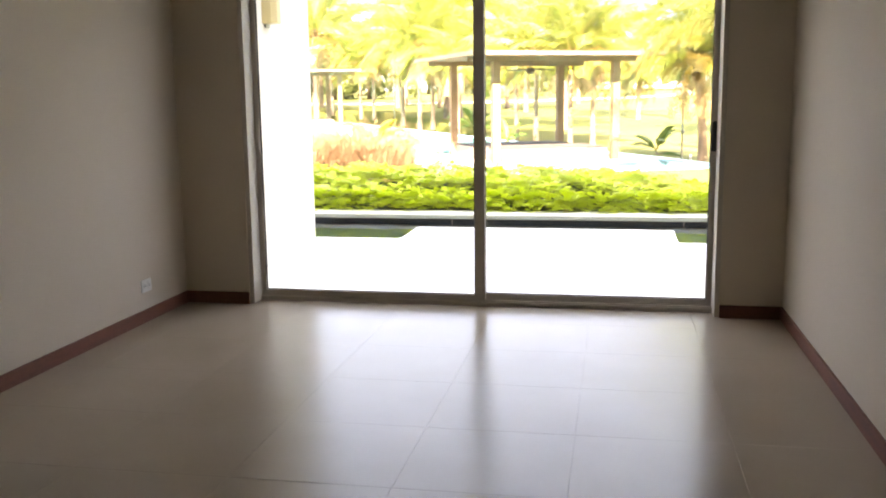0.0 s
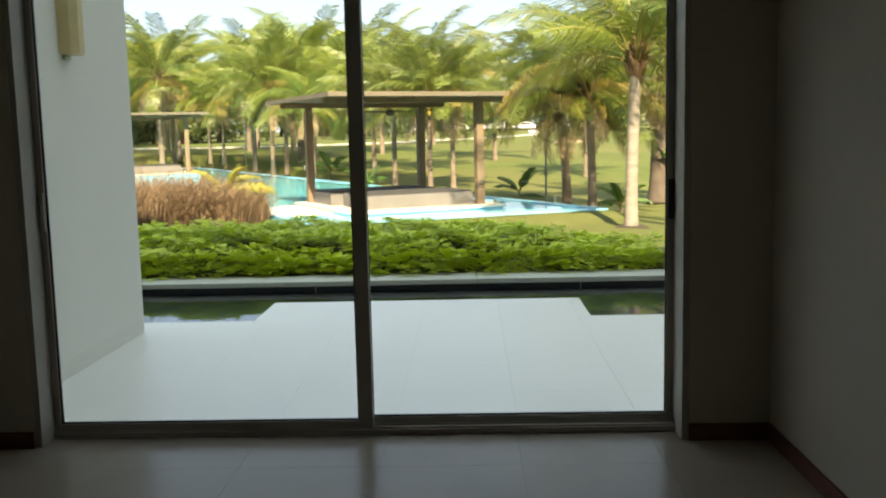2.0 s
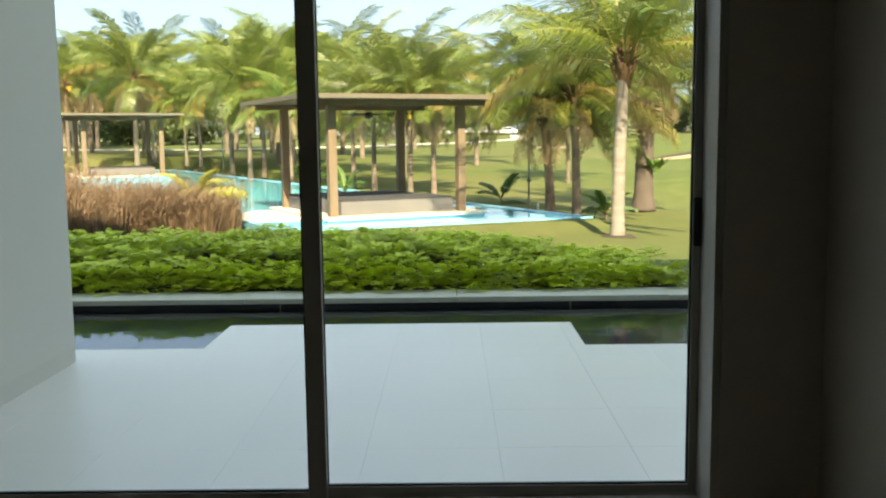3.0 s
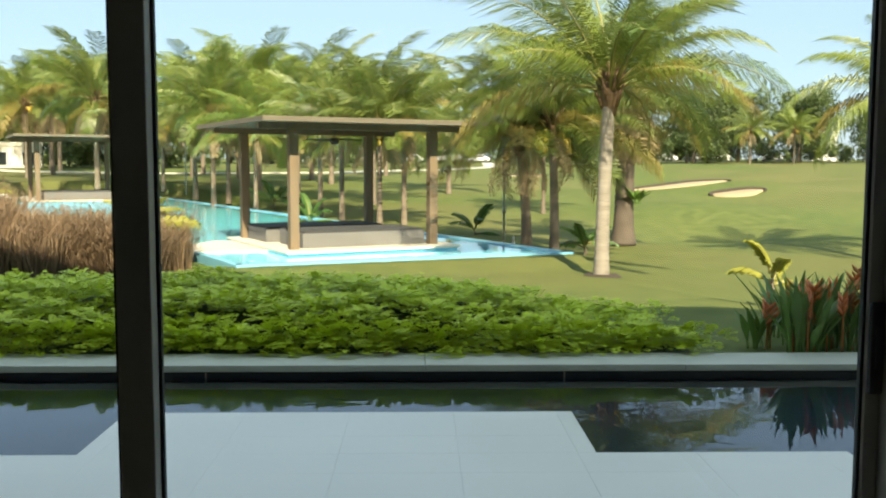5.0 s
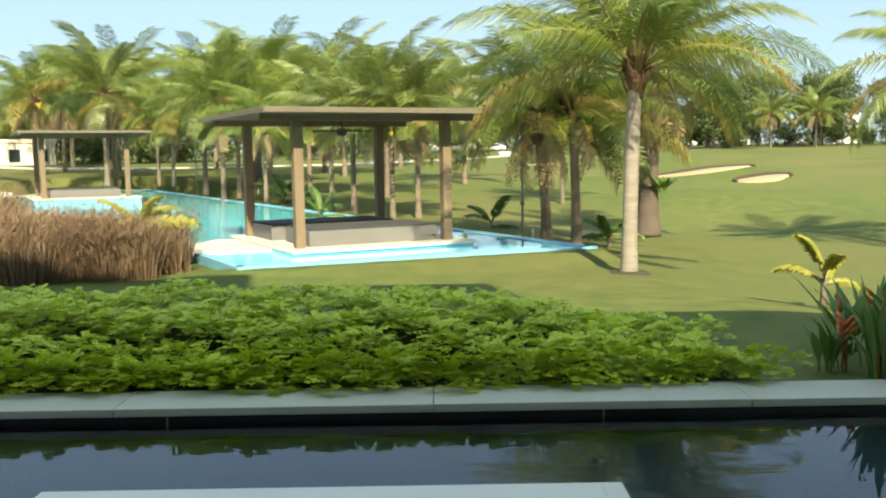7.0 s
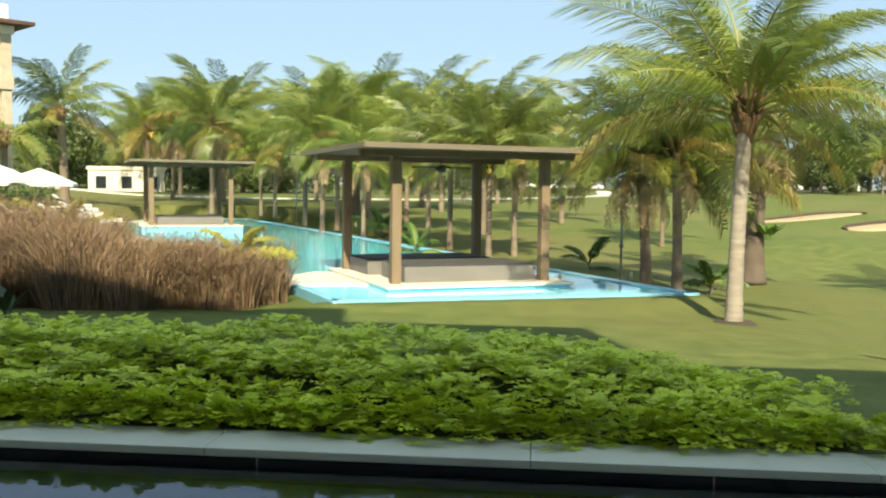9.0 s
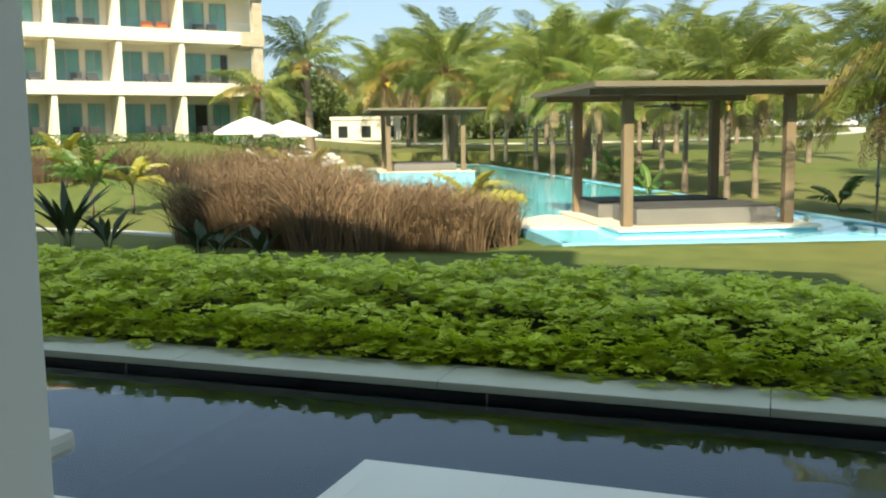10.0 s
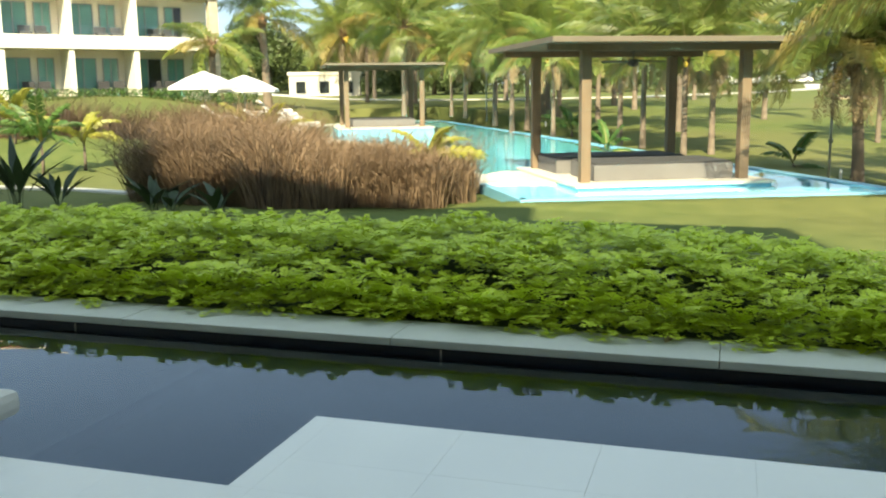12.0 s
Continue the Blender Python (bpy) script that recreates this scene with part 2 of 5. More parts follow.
M_NUT = mat("yellow_coconut", (0.55, 0.38, 0.06), 0.45, 0.2, 6, 30, 0.05, each=0.25)
M_PERG = mat("weathered_pergola_wood", (0.21, 0.150, 0.092), 0.8, 0.22, 1.5, 14, 0.25, stretch=(5, 5, 0.6))
M_PROOF = mat("weathered_roof_boards", (0.165, 0.140, 0.100), 0.85, 0.2, 1.5, 14, 0.25, stretch=(0.6, 5, 5))
M_WICK = mat("grey_bed_base", (0.17, 0.165, 0.155), 0.75, 0.15, 3, 60, 0.3)
M_SLAT = mat("dark_bed_slats", (0.05, 0.05, 0.05), 0.6, 0.2, 3, 40, 0.1)

# ---- building helpers ----
def box(bm, x0, x1, y0, y1, z0, z1, bev=0.0, m=None):
    """A box, bevelled where bev is given, added to bm."""
    t = bmesh.new()
    bmesh.ops.create_cube(t, size=1)
    bmesh.ops.transform(t, matrix=Matrix.Translation(((x0 + x1) / 2, (y0 + y1) / 2, (z0 + z1) / 2)) @ Matrix.Diagonal((x1 - x0, y1 - y0, z1 - z0, 1)), verts=t.verts)
    if bev:
        bmesh.ops.bevel(t, geom=t.edges[:], offset=bev, segments=2, affect="EDGES", profile=0.6)
    if m is not None:
        bmesh.ops.transform(t, matrix=m, verts=t.verts)
    me = bpy.data.meshes.new("tmp")
    t.to_mesh(me)
    t.free()
    bm.from_mesh(me)
    bpy.data.meshes.remove(me)
    return bm


def tube(bm, pts, radii, seg=10):
    """A round tube through pts, capped."""
    rings = []
    for i, p in enumerate(pts):
        a, b = Vector(pts[max(0, i - 1)]), Vector(pts[min(len(pts) - 1, i + 1)])
        q = (b - a).normalized().to_track_quat("Z", "Y")
        rings.append([bm.verts.new(Vector(p) + q @ Vector((math.cos(k * math.tau / seg), math.sin(k * math.tau / seg), 0)) * radii[i]) for k in range(seg)])
    for r, s in zip(rings, rings[1:]):
        for k in range(seg):
            bm.faces.new((r[k], r[(k + 1) % seg], s[(k + 1) % seg], s[k])).smooth = True
    bm.faces.new(rings[0][::-1])
    bm.faces.new(rings[-1])
    return bm


def mesh_of(bm, name, *mats):
    me = bpy.data.meshes.new(name)
    bm.to_mesh(me)
    bm.free()
    for m in mats:
        me.materials.append(m)
    return me


def part(name, bm, material, parent, label=""):
    me = bm if isinstance(bm, bpy.types.Mesh) else mesh_of(bm, name, material)
    ob = new(name, me)
    ob.parent = parent
    return tagged(ob, label) if label else ob


def thing(name, label, category, at=(0, 0, 0), rz=0, group="", kind=""):
    ob = new(name)
    ob.matrix_basis = pose(*at, 0, 0, rz)
    return tagged(ob, label, category, group, kind)


def solid(name, bm, material, label="", category="", kind="structure"):
    return tagged(new(name, mesh_of(bm, name, material)), label, category, "", kind)


def prism(bm, poly, z0, z1):
    """An upright prism over a polygon."""
    lo = [bm.verts.new((x, y, z0)) for x, y in poly]
    hi = [bm.verts.new((x, y, z1)) for x, y in poly]
    n = len(poly)
    bm.faces.new(hi)
    bm.faces.new(lo[::-1])
    for i in range(n):
        bm.faces.new((lo[i], lo[(i + 1) % n], hi[(i + 1) % n], hi[i]))
    bmesh.ops.recalc_face_normals(bm, faces=bm.faces[:])
    return bm


def smooth_step(a, b, v):
    v = min(max((v - a) / (b - a), 0.0), 1.0)
    return v * v * (3 - 2 * v)


HY = (5, 8, 10, 13, 17, 25, 33, 45, 60, 80, 120, 200, 400, 4000)
HZ = (-0.12, -0.25, -0.45, -0.6, -0.75, -0.85, -0.8, -0.4, 0.2, 0.6, 1.1, 2.2, 4.0, 12.0)


def land(x, y):
    """Height of the lawn."""
    z = float(np.interp(y, HY, HZ))
    k = smooth_step(0, 14, -x - 6 - 0.45 * (y - 17)) * smooth_step(20, 42, y) * (1 - smooth_step(90, 130, y))
    z = z * (1 - k) + 1.35 * k
    z -= 0.40 * smooth_step(3.6, 8.0, x + 0.12 * (y - 12)) * smooth_step(7.5, 11, y) * (1 - smooth_step(30, 50, y))
    far = smooth_step(20, 60, y)
    z += 0.12 * far * math.sin(x * 0.11 + 1.3) * math.cos(y * 0.07) + 0.35 * smooth_step(18, 60, x) * far
    roll = smooth_step(3, 9, x - 0.1 * (y - 20)) * smooth_step(20, 30, y) * (1 - smooth_step(120, 160, y))
    z += 0.22 * roll * (math.sin(x * 0.42 + y * 0.21) + 0.6 * math.sin(y * 0.5 - x * 0.17 + 2))
    return z


# ---- room ----
XL, XR, YB, ZC = -2.50, 1.265, -7.6, 2.62
YF, XT = 0.09, -2.472                      # inner face of the front wall; terrace wall's face
DL, DR, DT = -2.06, 0.905, 2.36            # door opening
WT = 0.35                                  # front wall's thickness
GRID = 0.6
bm = bmesh.new()
box(bm, XL - 0.2, XL, YB, YF, -0.1, ZC)
solid("wall_left", bm, M_WALL, "cream painted plaster side wall of the empty room", "wall")
bm = bmesh.new()
box(bm, XR, XR + 0.2, YB, YF, -0.1, ZC)
solid("wall_right", bm, M_WALL, "cream painted plaster side wall of the empty room", "wall")
bm = bmesh.new()
box(bm, XL - 0.2, XR + 0.2, YB - 0.2, YB, -0.1, ZC)
solid("wall_back", bm, M_WALL, "cream painted plaster back wall", "wall")
bm = bmesh.new()
box(bm, XL - 0.2, DL, YF, WT, -0.3, ZC)
box(bm, DR, XR + 0.2, YF, WT, -0.3, ZC)
box(bm, DL, DR, YF, WT, DT, ZC)
solid("wall_front", bm, M_WALL, "cream painted wall round the wide sliding door", "wall")
bm = bmesh.new()
box(bm, XL - 0.2, XR + 0.2, YB - 0.2, WT, ZC, ZC + 0.25)
solid("ceiling", bm, M_CEIL, "plain white painted ceiling", "ceiling")
floor = new("floor", mesh_of(box(bmesh.new(), XL, XR, YB, WT, -0.25, -0.004), "floor", M_GROUT))
tagged(floor, "beige porcelain tile floor with thin joints", "floor", "", "structure")

def baseboard(name, x0, x1, y0, y1):
    bm = bmesh.new()
    box(bm, x0, x1, y0, y1, 0.0, 0.078, 0.004)
    solid(name, bm, M_BASE, "dark reddish wooden baseboard along the wall", "baseboard")

baseboard("baseboard_left", XL, XL + 0.014, YB, YF)
baseboard("baseboard_right", XR - 0.014, XR, YB, YF)
baseboard("baseboard_front_left", XL + 0.014, DL, YF - 0.014, YF)
baseboard("baseboard_front_right", DR, XR - 0.014, YF - 0.014, YF)

# ---- sliding door ----
door = thing("door_1", "closed two-leaf sliding glass door in grey aluminium", "sliding door", kind="structure")
bm = bmesh.new()
box(bm, DL + 0.03, DR - 0.03, 0.212, 0.335, 0.001, 0.028, 0.003)
box(bm, DL, DL + 0.03, YF + 0.004, 0.335, 0.001, DT, 0.003)
box(bm, DR - 0.03, DR, YF + 0.004, 0.335, 0.001, DT, 0.003)
box(bm, DL + 0.03, DR - 0.03, 0.14, 0.335, DT - 0.03, DT, 0.003)
for y in (0.222, 0.275, 0.322):
    box(bm, DL + 0.03, DR - 0.03, y - 0.002, y + 0.002, 0.026, 0.036)
part("door_frame", bm, M_ALU, door)

def leaf(name, x0, x1, y, stile_l, stile_r, handle_x):
    """One glazed leaf: stiles, rails, gasket, pane and pull handle."""
    fr = bmesh.new()
    z0, z1, d = 0.03, DT - 0.032, 0.018
    box(fr, x0, x0 + stile_l, y - d, y + d, z0, z1, 0.003)
    box(fr, x1 - stile_r, x1, y - d, y + d, z0, z1, 0.003)
    box(fr, x0 + stile_l, x1 - stile_r, y - d, y + d, z0, 0.066, 0.003)
    box(fr, x0 + stile_l, x1 - stile_r, y - d, y + d, z1 - 0.06, z1, 0.003)
    lf = part(name, fr, M_ALU, door)
    a, b, c, e = x0 + stile_l, x1 - stile_r, 0.066, z1 - 0.06
    g = bmesh.new()
    for q in ((a, a + 0.006, c, e), (b - 0.006, b, c, e), (a + 0.006, b - 0.006, c, c + 0.006), (a + 0.006, b - 0.006, e - 0.006, e)):
        box(g, q[0], q[1], y - 0.008, y + 0.008, q[2], q[3])
    part("gasket", g, M_RUB, lf, "thin black rubber gasket")
    p = part("pane", box(bmesh.new(), a + 0.002, b - 0.002, y - 0.003, y + 0.003, c + 0.002, e - 0.002), M_GLASS, lf, "clear glass pane")
    p.visible_shadow = False
    hd = bmesh.new()
    box(hd, handle_x - 0.014, handle_x + 0.014, y - d - 0.014, y - d, 0.98, 1.16, 0.005)
    box(hd, handle_x - 0.006, handle_x + 0.006, y - d - 0.020, y - d - 0.014, 1.03, 1.11, 0.002)
    part("handle", hd, M_SLAT if handle_x > 0 else M_ALU, lf, "recessed pull handle with latch")

leaf("sliding_leaf", DL + 0.03, -0.525, 0.25, 0.03, 0.065, DL + 0.045)
leaf("sliding_leaf", -0.595, DR - 0.03, 0.30, 0.064, 0.03, DR - 0.045)

# ---- terrace, wall and reflecting pond ----
TZ, WZ = -0.015, -0.190
bm = bmesh.new()
box(bm, -1.74, 0.855, 3.061, 3.845, -0.45, TZ - 0.004)
box(bm, -4.2, 2.13, WT, 3.057, -0.45, TZ - 0.004)
terrace = solid("terrace", bm, M_GROUT2, "pale stone terrace with a tongue reaching into the pond", "terrace")
bm = bmesh.new()
box(bm, XT - 0.30, XT, WT, 2.71, -0.3, 3.4, 0.006)
solid("wall_terrace", bm, M_OUT, "white rendered wall at the end of the terrace", "wall")
for i, x in enumerate(range(-40, 30, 2)):       # long slabs, butted, with a fine open joint
    slab = box(bmesh.new(), x + 0.0015, x + 1.9985, 5.50, 5.95, -0.150, -0.096 + 0.0012 * math.sin(i * 2.3), 0.008)
    solid("kerb_slab", slab, M_KERB, "long pale grey-green stone kerb slab along the pond", "kerb")
bm = bmesh.new()
box(bm, -40, 30, 5.515, 5.94, -1.2, -0.152)
solid("basin_lining", bm, M_BLACK, "black stone lining under the kerb", "pond edge")
bm = bmesh.new()
box(bm, -40, 30, -3, 5.512, -0.9, -0.55)
solid("basin_floor", bm, M_BASIN, "black floor of the reflecting pond", "pond floor")
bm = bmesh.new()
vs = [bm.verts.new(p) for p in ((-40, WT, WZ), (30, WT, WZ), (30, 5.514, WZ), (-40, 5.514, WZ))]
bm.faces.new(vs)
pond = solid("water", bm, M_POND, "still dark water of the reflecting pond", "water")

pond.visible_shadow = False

# our own building above and beside the room
bm = bmesh.new()
box(bm, XR + 0.2, 16, -8, WT, -0.3, 2.87)
box(bm, -18, XL - 0.2, -8, WT, -0.3, 2.87)
box(bm, 3.45, 16, -8, WT, 2.87, 8.0)
box(bm, -0.5, 3.447, -8, WT, 2.87, 11.0)
box(bm, -8.0, -0.503, -8, WT, 2.87, 12.2)
box(bm, -18, -8.003, -8, WT, 2.87, 13.6)
solid("own_building", bm, M_OUT, "plain white rendered facade of the apartment house", "facade")

# ---- ground ----
TIP, N1, N2 = (3.49, 19.9), (-3.72, 17.0), (-5.6, 20.45)
POOL = [TIP, (-19.8, 63.5), (-24.5, 61), (-25, 50), (-19.5, 40), (-11, 31), N2, N1]


def inside(px, py, poly):
    """Signed distance to the polygon's edge, positive inside."""
    d, odd = 1e9, False
    for (x0, y0), (x1, y1) in zip(poly, poly[1:] + poly[:1]):
        t = max(0, min(1, ((px - x0) * (x1 - x0) + (py - y0) * (y1 - y0)) / ((x1 - x0) ** 2 + (y1 - y0) ** 2)))
        d = min(d, math.hypot(px - x0 - t * (x1 - x0), py - y0 - t * (y1 - y0)))
        if (y0 > py) != (y1 > py) and px < (x1 - x0) * (py - y0) / (y1 - y0) + x0:
            odd = not odd
    return d if odd else -d


def spaced(lo, hi, step, far, grow):
    v, s = list(np.arange(lo, hi, step)), step
    while v[-1] < far:
        s *= grow
        v.append(v[-1] + s)
    return v


xr = spaced(0, 16, 0.4, 3500, 1.12)
xl = [-v for v in spaced(0, 34, 0.4, 3500, 1.12)]
xs = sorted(set(xl + xr))
ys = [-3000.0, -300.0, -30.0, 4.6] + spaced(5.2, 72, 0.4, 3900, 1.07)
verts, faces = [], []
for y in ys:
    for x in xs:
        z = land(x, max(y, 5)) if y > 5.8 else -1.3
        if -30 < x < 4 and 16 < y < 70:
            s = inside(x, y, POOL)
            z = -1.9 if s > 0.3 else (min(z, -0.72) if s > -1.2 else z)
            if s <= 0.3 and s > -1.6 and y - 17.0 - 0.402 * (x + 3.72) < 0.35:
                z = -0.615 + 0.07 * min(0, s)
        verts.append((x, y, z))
nx = len(xs)
for j in range(len(ys) - 1):
    for i in range(nx - 1):
        k = j * nx + i
        faces.append((k, k + 1, k + nx + 1, k + nx))
me = bpy.data.meshes.new("ground")
me.from_pydata(verts, [], faces)
me.polygons.foreach_set("use_smooth", [True] * len(faces))
me.materials.append(M_GRASS)
tagged(new("ground", me), "rolling mown golf lawn reaching to the horizon", "lawn", "", "structure")

# ---- swimming pool ----
PZ = -0.60
bm = bmesh.new()
vs = [bm.verts.new((x, y, PZ)) for x, y in POOL]
bm.faces.new(vs)
bmesh.ops.recalc_face_normals(bm, faces=bm.faces[:])
if bm.faces[:][0].normal.z < 0:
    bmesh.ops.reverse_faces(bm, faces=bm.faces[:])
pw = solid("pool_water", bm, M_POOLW, "clear turquoise water of the long swimming pool", "water")
pw.visible_shadow = False
bm = prism(bmesh.new(), POOL, -1.75, -1.55)
solid("pool_floor", bm, M_POOLT, "turquoise mosaic pool floor", "pool floor")


bm = prism(bmesh.new(), [(3.3, 19.95), (-3.6, 17.1), (-5.4, 20.4), (-4.4, 21.6), (0.3, 23.4), (2.2, 22.4)], -1.5, -0.80)
solid("pool_shelf", bm, M_SHALLOW, "shallow pale blue shelf at the pool's near end", "pool floor")


def edge(name, a, b, width, z0, z1, material, label):
    """A wall along a-b, to the left of the way from a to b."""
    a, b = Vector((*a, 0)), Vector((*b, 0))
    d = b - a
    bm = bmesh.new()
    box(bm, 0, d.length, 0, width, z0, z1, 0.015)
    ob = solid(name, bm, material, label, "pool edge")
    ob.matrix_basis = Matrix.Translation(a) @ Matrix.Rotation(math.atan2(d.y, d.x), 4, "Z")
    return ob


for i, (a, b) in enumerate(zip(POOL, POOL[1:] + POOL[:1])):
    rim = i in (0, 6, 7)
    edge("pool_rim" if rim else "pool_coping", a, b, (0.16 if i == 6 else 0.32) if rim else 0.5, -1.8, PZ + (0.03 if rim else 0.05), M_RIM if rim else M_DECK,
         "pale blue tiled overflow rim of the pool" if rim else "cream stone coping round the pool")

# ---- pergola with day beds ----
def pergola(at, rz, sx, sy, beds=True):
    g = thing("pergola", "weathered wooden pergola with a flat boarded roof", "pergola", at, rz, "pergolas on the pool")
    for x in (-sx / 2, sx / 2):
        for y in (-sy / 2, sy / 2):
            part("post", box(bmesh.new(), x - 0.105, x + 0.105, y - 0.105, y + 0.105, 0.0, 2.72, 0.012), M_PERG, g)
    ov = 0.95
    for y in (-sy / 2, sy / 2):
        part("beam", box(bmesh.new(), -sx / 2 - ov + 0.15, sx / 2 + ov - 0.15, y - 0.06, y + 0.06, 2.722, 2.86, 0.01), M_PERG, g)
    n = 15
    for i in range(n):
        x = -sx / 2 - ov + (sx + 2 * ov) * (i + 0.5) / n
        w = (sx + 2 * ov) / n * 0.4985
        part("board", box(bmesh.new(), x - w, x + w, -sy / 2 - ov, sy / 2 + ov, 2.862, 2.93 + 0.006 * math.sin(i * 5.1), 0.006), M_PROOF, g)
    part("fascia", box(bmesh.new(), -sx / 2 - ov - 0.03, sx / 2 + ov + 0.03, -sy / 2 - ov - 0.04, -sy / 2 - ov - 0.003, 2.85, 2.96, 0.006), M_PROOF, g)
    part("fascia", box(bmesh.new(), -sx / 2 - ov - 0.04, -sx / 2 - ov - 0.003, -sy / 2 - ov, sy / 2 + ov, 2.85, 2.96, 0.006), M_PROOF, g)
    return g


PC, PR = (-2.24, 22.2), 27.0
pergola((*PC, -0.493), PR, 3.55, 3.85)

bm = bmesh.new()
box(bm, -2.08, 2.18, -2.48, 2.33, -1.2, -0.062, 0.01)
pbase = solid("platform_base", bm, M_RIM, "pale blue tiled base of the platform", "platform")
pbase.matrix_basis = pose(*PC, -0.495, 0, 0, PR)
bm = prism(bmesh.new(), [(-6.1, 20.6), (-5.5, 19.8), (-3.4, 20.4), (-4.6, 22.9), (-5.5, 23.0)], -1.2, -0.562)
solid("pool_walkway", bm, M_DECK, "cream stone walkway to the platform", "walkway")
bm = bmesh.new()
box(bm, -2.15, 2.25, -2.55, 2.4, -0.06, 0.0, 0.015)
plat = solid("pergola_platform", bm, M_DECK, "cream stone platform standing in the pool", "platform")
plat.matrix_basis = pose(*PC, -0.495, 0, 0, PR)


def bed(at, rz, w, d):
    g = thing("day_bed", "low grey built day bed with dark slats", "day bed", at, rz, "day beds under the pergola")
    part("base", box(bmesh.new(), -w / 2, w / 2, -d / 2, d / 2, 0, 0.34, 0.012), M_WICK, g)
    n = 9
    for i in range(n):
        y = -d / 2 + 0.08 + (d - 0.16) * i / (n - 1)
        part("slat", box(bmesh.new(), -w / 2 + 0.04, w / 2 - 0.04, y - 0.05, y + 0.05, 0.342, 0.385, 0.008), M_SLAT, g, "dark slat")
    return g


rot = Matrix.Rotation(radians(PR), 4, "Z")
for lx, ly, w, d in ((0.05, -1.0, 3.15, 1.65), (-0.15, 1.0, 3.2, 1.6)):
    v = rot @ Vector((lx, ly, 0))
    bed((PC[0] + v.x, PC[1] + v.y, -0.493), PR, w, d)

far_at = (-16.6, 43.3)
pergola((*far_at, -0.20), PR, 3.55, 3.85)
bm = bmesh.new()
box(bm, -2.25, 2.25, -2.45, 2.45, -1.2, -0.062, 0.01)
pbase = solid("platform_base_far", bm, M_RIM, "pale blue tiled base of the far platform", "platform")
pbase.matrix_basis = pose(*far_at, -0.202, 0, 0, PR)
bm = bmesh.new()
box(bm, -2.3, 2.3, -2.5, 2.5, -0.06, 0.0, 0.015)
plat = solid("pergola_platform_far", bm, M_DECK, "cream stone platform of the far pergola", "platform")
plat.matrix_basis = pose(*far_at, -0.202, 0, 0, PR)
bed((*far_at, -0.20), PR, 3.0, 3.0)

# ---- palms ----
def frond(rng, length, droop, n, wid):
    """One feathered leaf along +x, rising then drooping: leaflets as bent strips; returns verts, faces, rib points."""
    rib, V, F = [], [], []
    a, p = 0.0, Vector((0, 0, 0))
    seg = 14
    for i in range(seg + 1):
        rib.append(p.copy())
        s = i / seg
        a = -droop * s ** 1.25
        p = p + Vector((math.cos(a), 0, math.sin(a))) * (length / seg)
    for side in (-1, 1):
        for i in range(n):
            s = 0.14 + 0.86 * (i + rng.random() * 0.6) / n
            f = s * seg
            k = min(int(f), seg - 1)
            q = rib[k].lerp(rib[k + 1], f - k)
            t = (rib[k + 1] - rib[k]).normalized()
            ll = length * 0.30 * (math.sin(math.pi * (0.16 + 0.70 * s)) ** 0.6) * rng.uniform(0.75, 1.15)
            out = Vector((0, side, 0))
            d1 = (t * rng.uniform(0.4, 0.8) + out * 0.95 + Vector((0, 0, rng.uniform(-0.1, 0.35)))).normalized()
            d2 = (t * 0.35 + out * rng.uniform(0.15, 0.5) + Vector((0, 0, -rng.uniform(0.9, 2.2)))).normalized()
            w = t * wid * 1.2
            b = len(V)
            m1 = q + d1 * ll * 0.45
            V += [q - w * 0.6, q + w * 0.6, m1 - w, m1 + w, m1 + d2 * ll * 0.55]
            F += [(b, b + 1, b + 3, b + 2), (b + 2, b + 3, b + 4)]
    return V, F, rib


def crown_mesh(seed, count, length, n, wid, el=(-35, 80), droops=(0.8, 1.75), material=None, spread=0.12):
    rng = random.Random(seed)
    V, F, ribs = [], [], []
    for i in range(count):
        e = radians(el[0] + (el[1] - el[0]) * ((i + rng.random()) / count))
        az = i * 2.39996 + rng.uniform(-0.25, 0.25)
        L = length * rng.uniform(0.82, 1.1)
        v, f, rib = frond(rng, L, rng.uniform(*droops) * (1.05 - 0.15 * math.sin(e)), n, wid)
        M = Matrix.Rotation(az, 4, "Z") @ Matrix.Rotation(-e, 4, "Y") @ Matrix.Rotation(rng.uniform(-0.5, 0.5), 4, "X")
        o = Matrix.Rotation(az, 4, "Z") @ Vector((spread, 0, rng.uniform(-0.1, 0.15)))
        b = len(V)
        V += [M @ p + o for p in v]
        F += [tuple(b + k for k in q) for q in f]
        ribs.append([M @ p + o for p in rib])
    me = bpy.data.meshes.new("crown")
    me.from_pydata([tuple(v) for v in V], [], F)
    me.materials.append(material or M_FROND)
    bm = bmesh.new()
    for r in ribs:
        tube(bm, r[::2], [0.030 * (1 - 0.8 * k / 7) for k in range(len(r[::2]))], 5)
    return me, mesh_of(bm, "ribs", M_RACHIS)


def trunk_mesh(height, r0, r1, lean, seed, rings=44, bark=None):
    rng = random.Random(seed)
    pts, rad = [], []
    for i in range(rings + 1):
        s = i / rings
        pts.append((lean[0] * s * s, lean[1] * s * s, -0.25 + (height + 0.25) * s))
        flare = 0.45 * math.exp(-s * 9)
        rad.append((r0 + (r1 - r0) * s) * (1 + flare + (0.06 if i % 2 else -0.02) + rng.uniform(-0.02, 0.02)))
    return mesh_of(tube(bmesh.new(), pts, rad, 12), "trunk", bark or M_TRUNK)


bm = bmesh.new()
bmesh.ops.create_icosphere(bm, subdivisions=2, radius=1, matrix=Matrix.Diagonal((0.085, 0.085, 0.11, 1)))
for f in bm.faces:
    f.smooth = True
NUT = mesh_of(bm, "coconut", M_NUT)


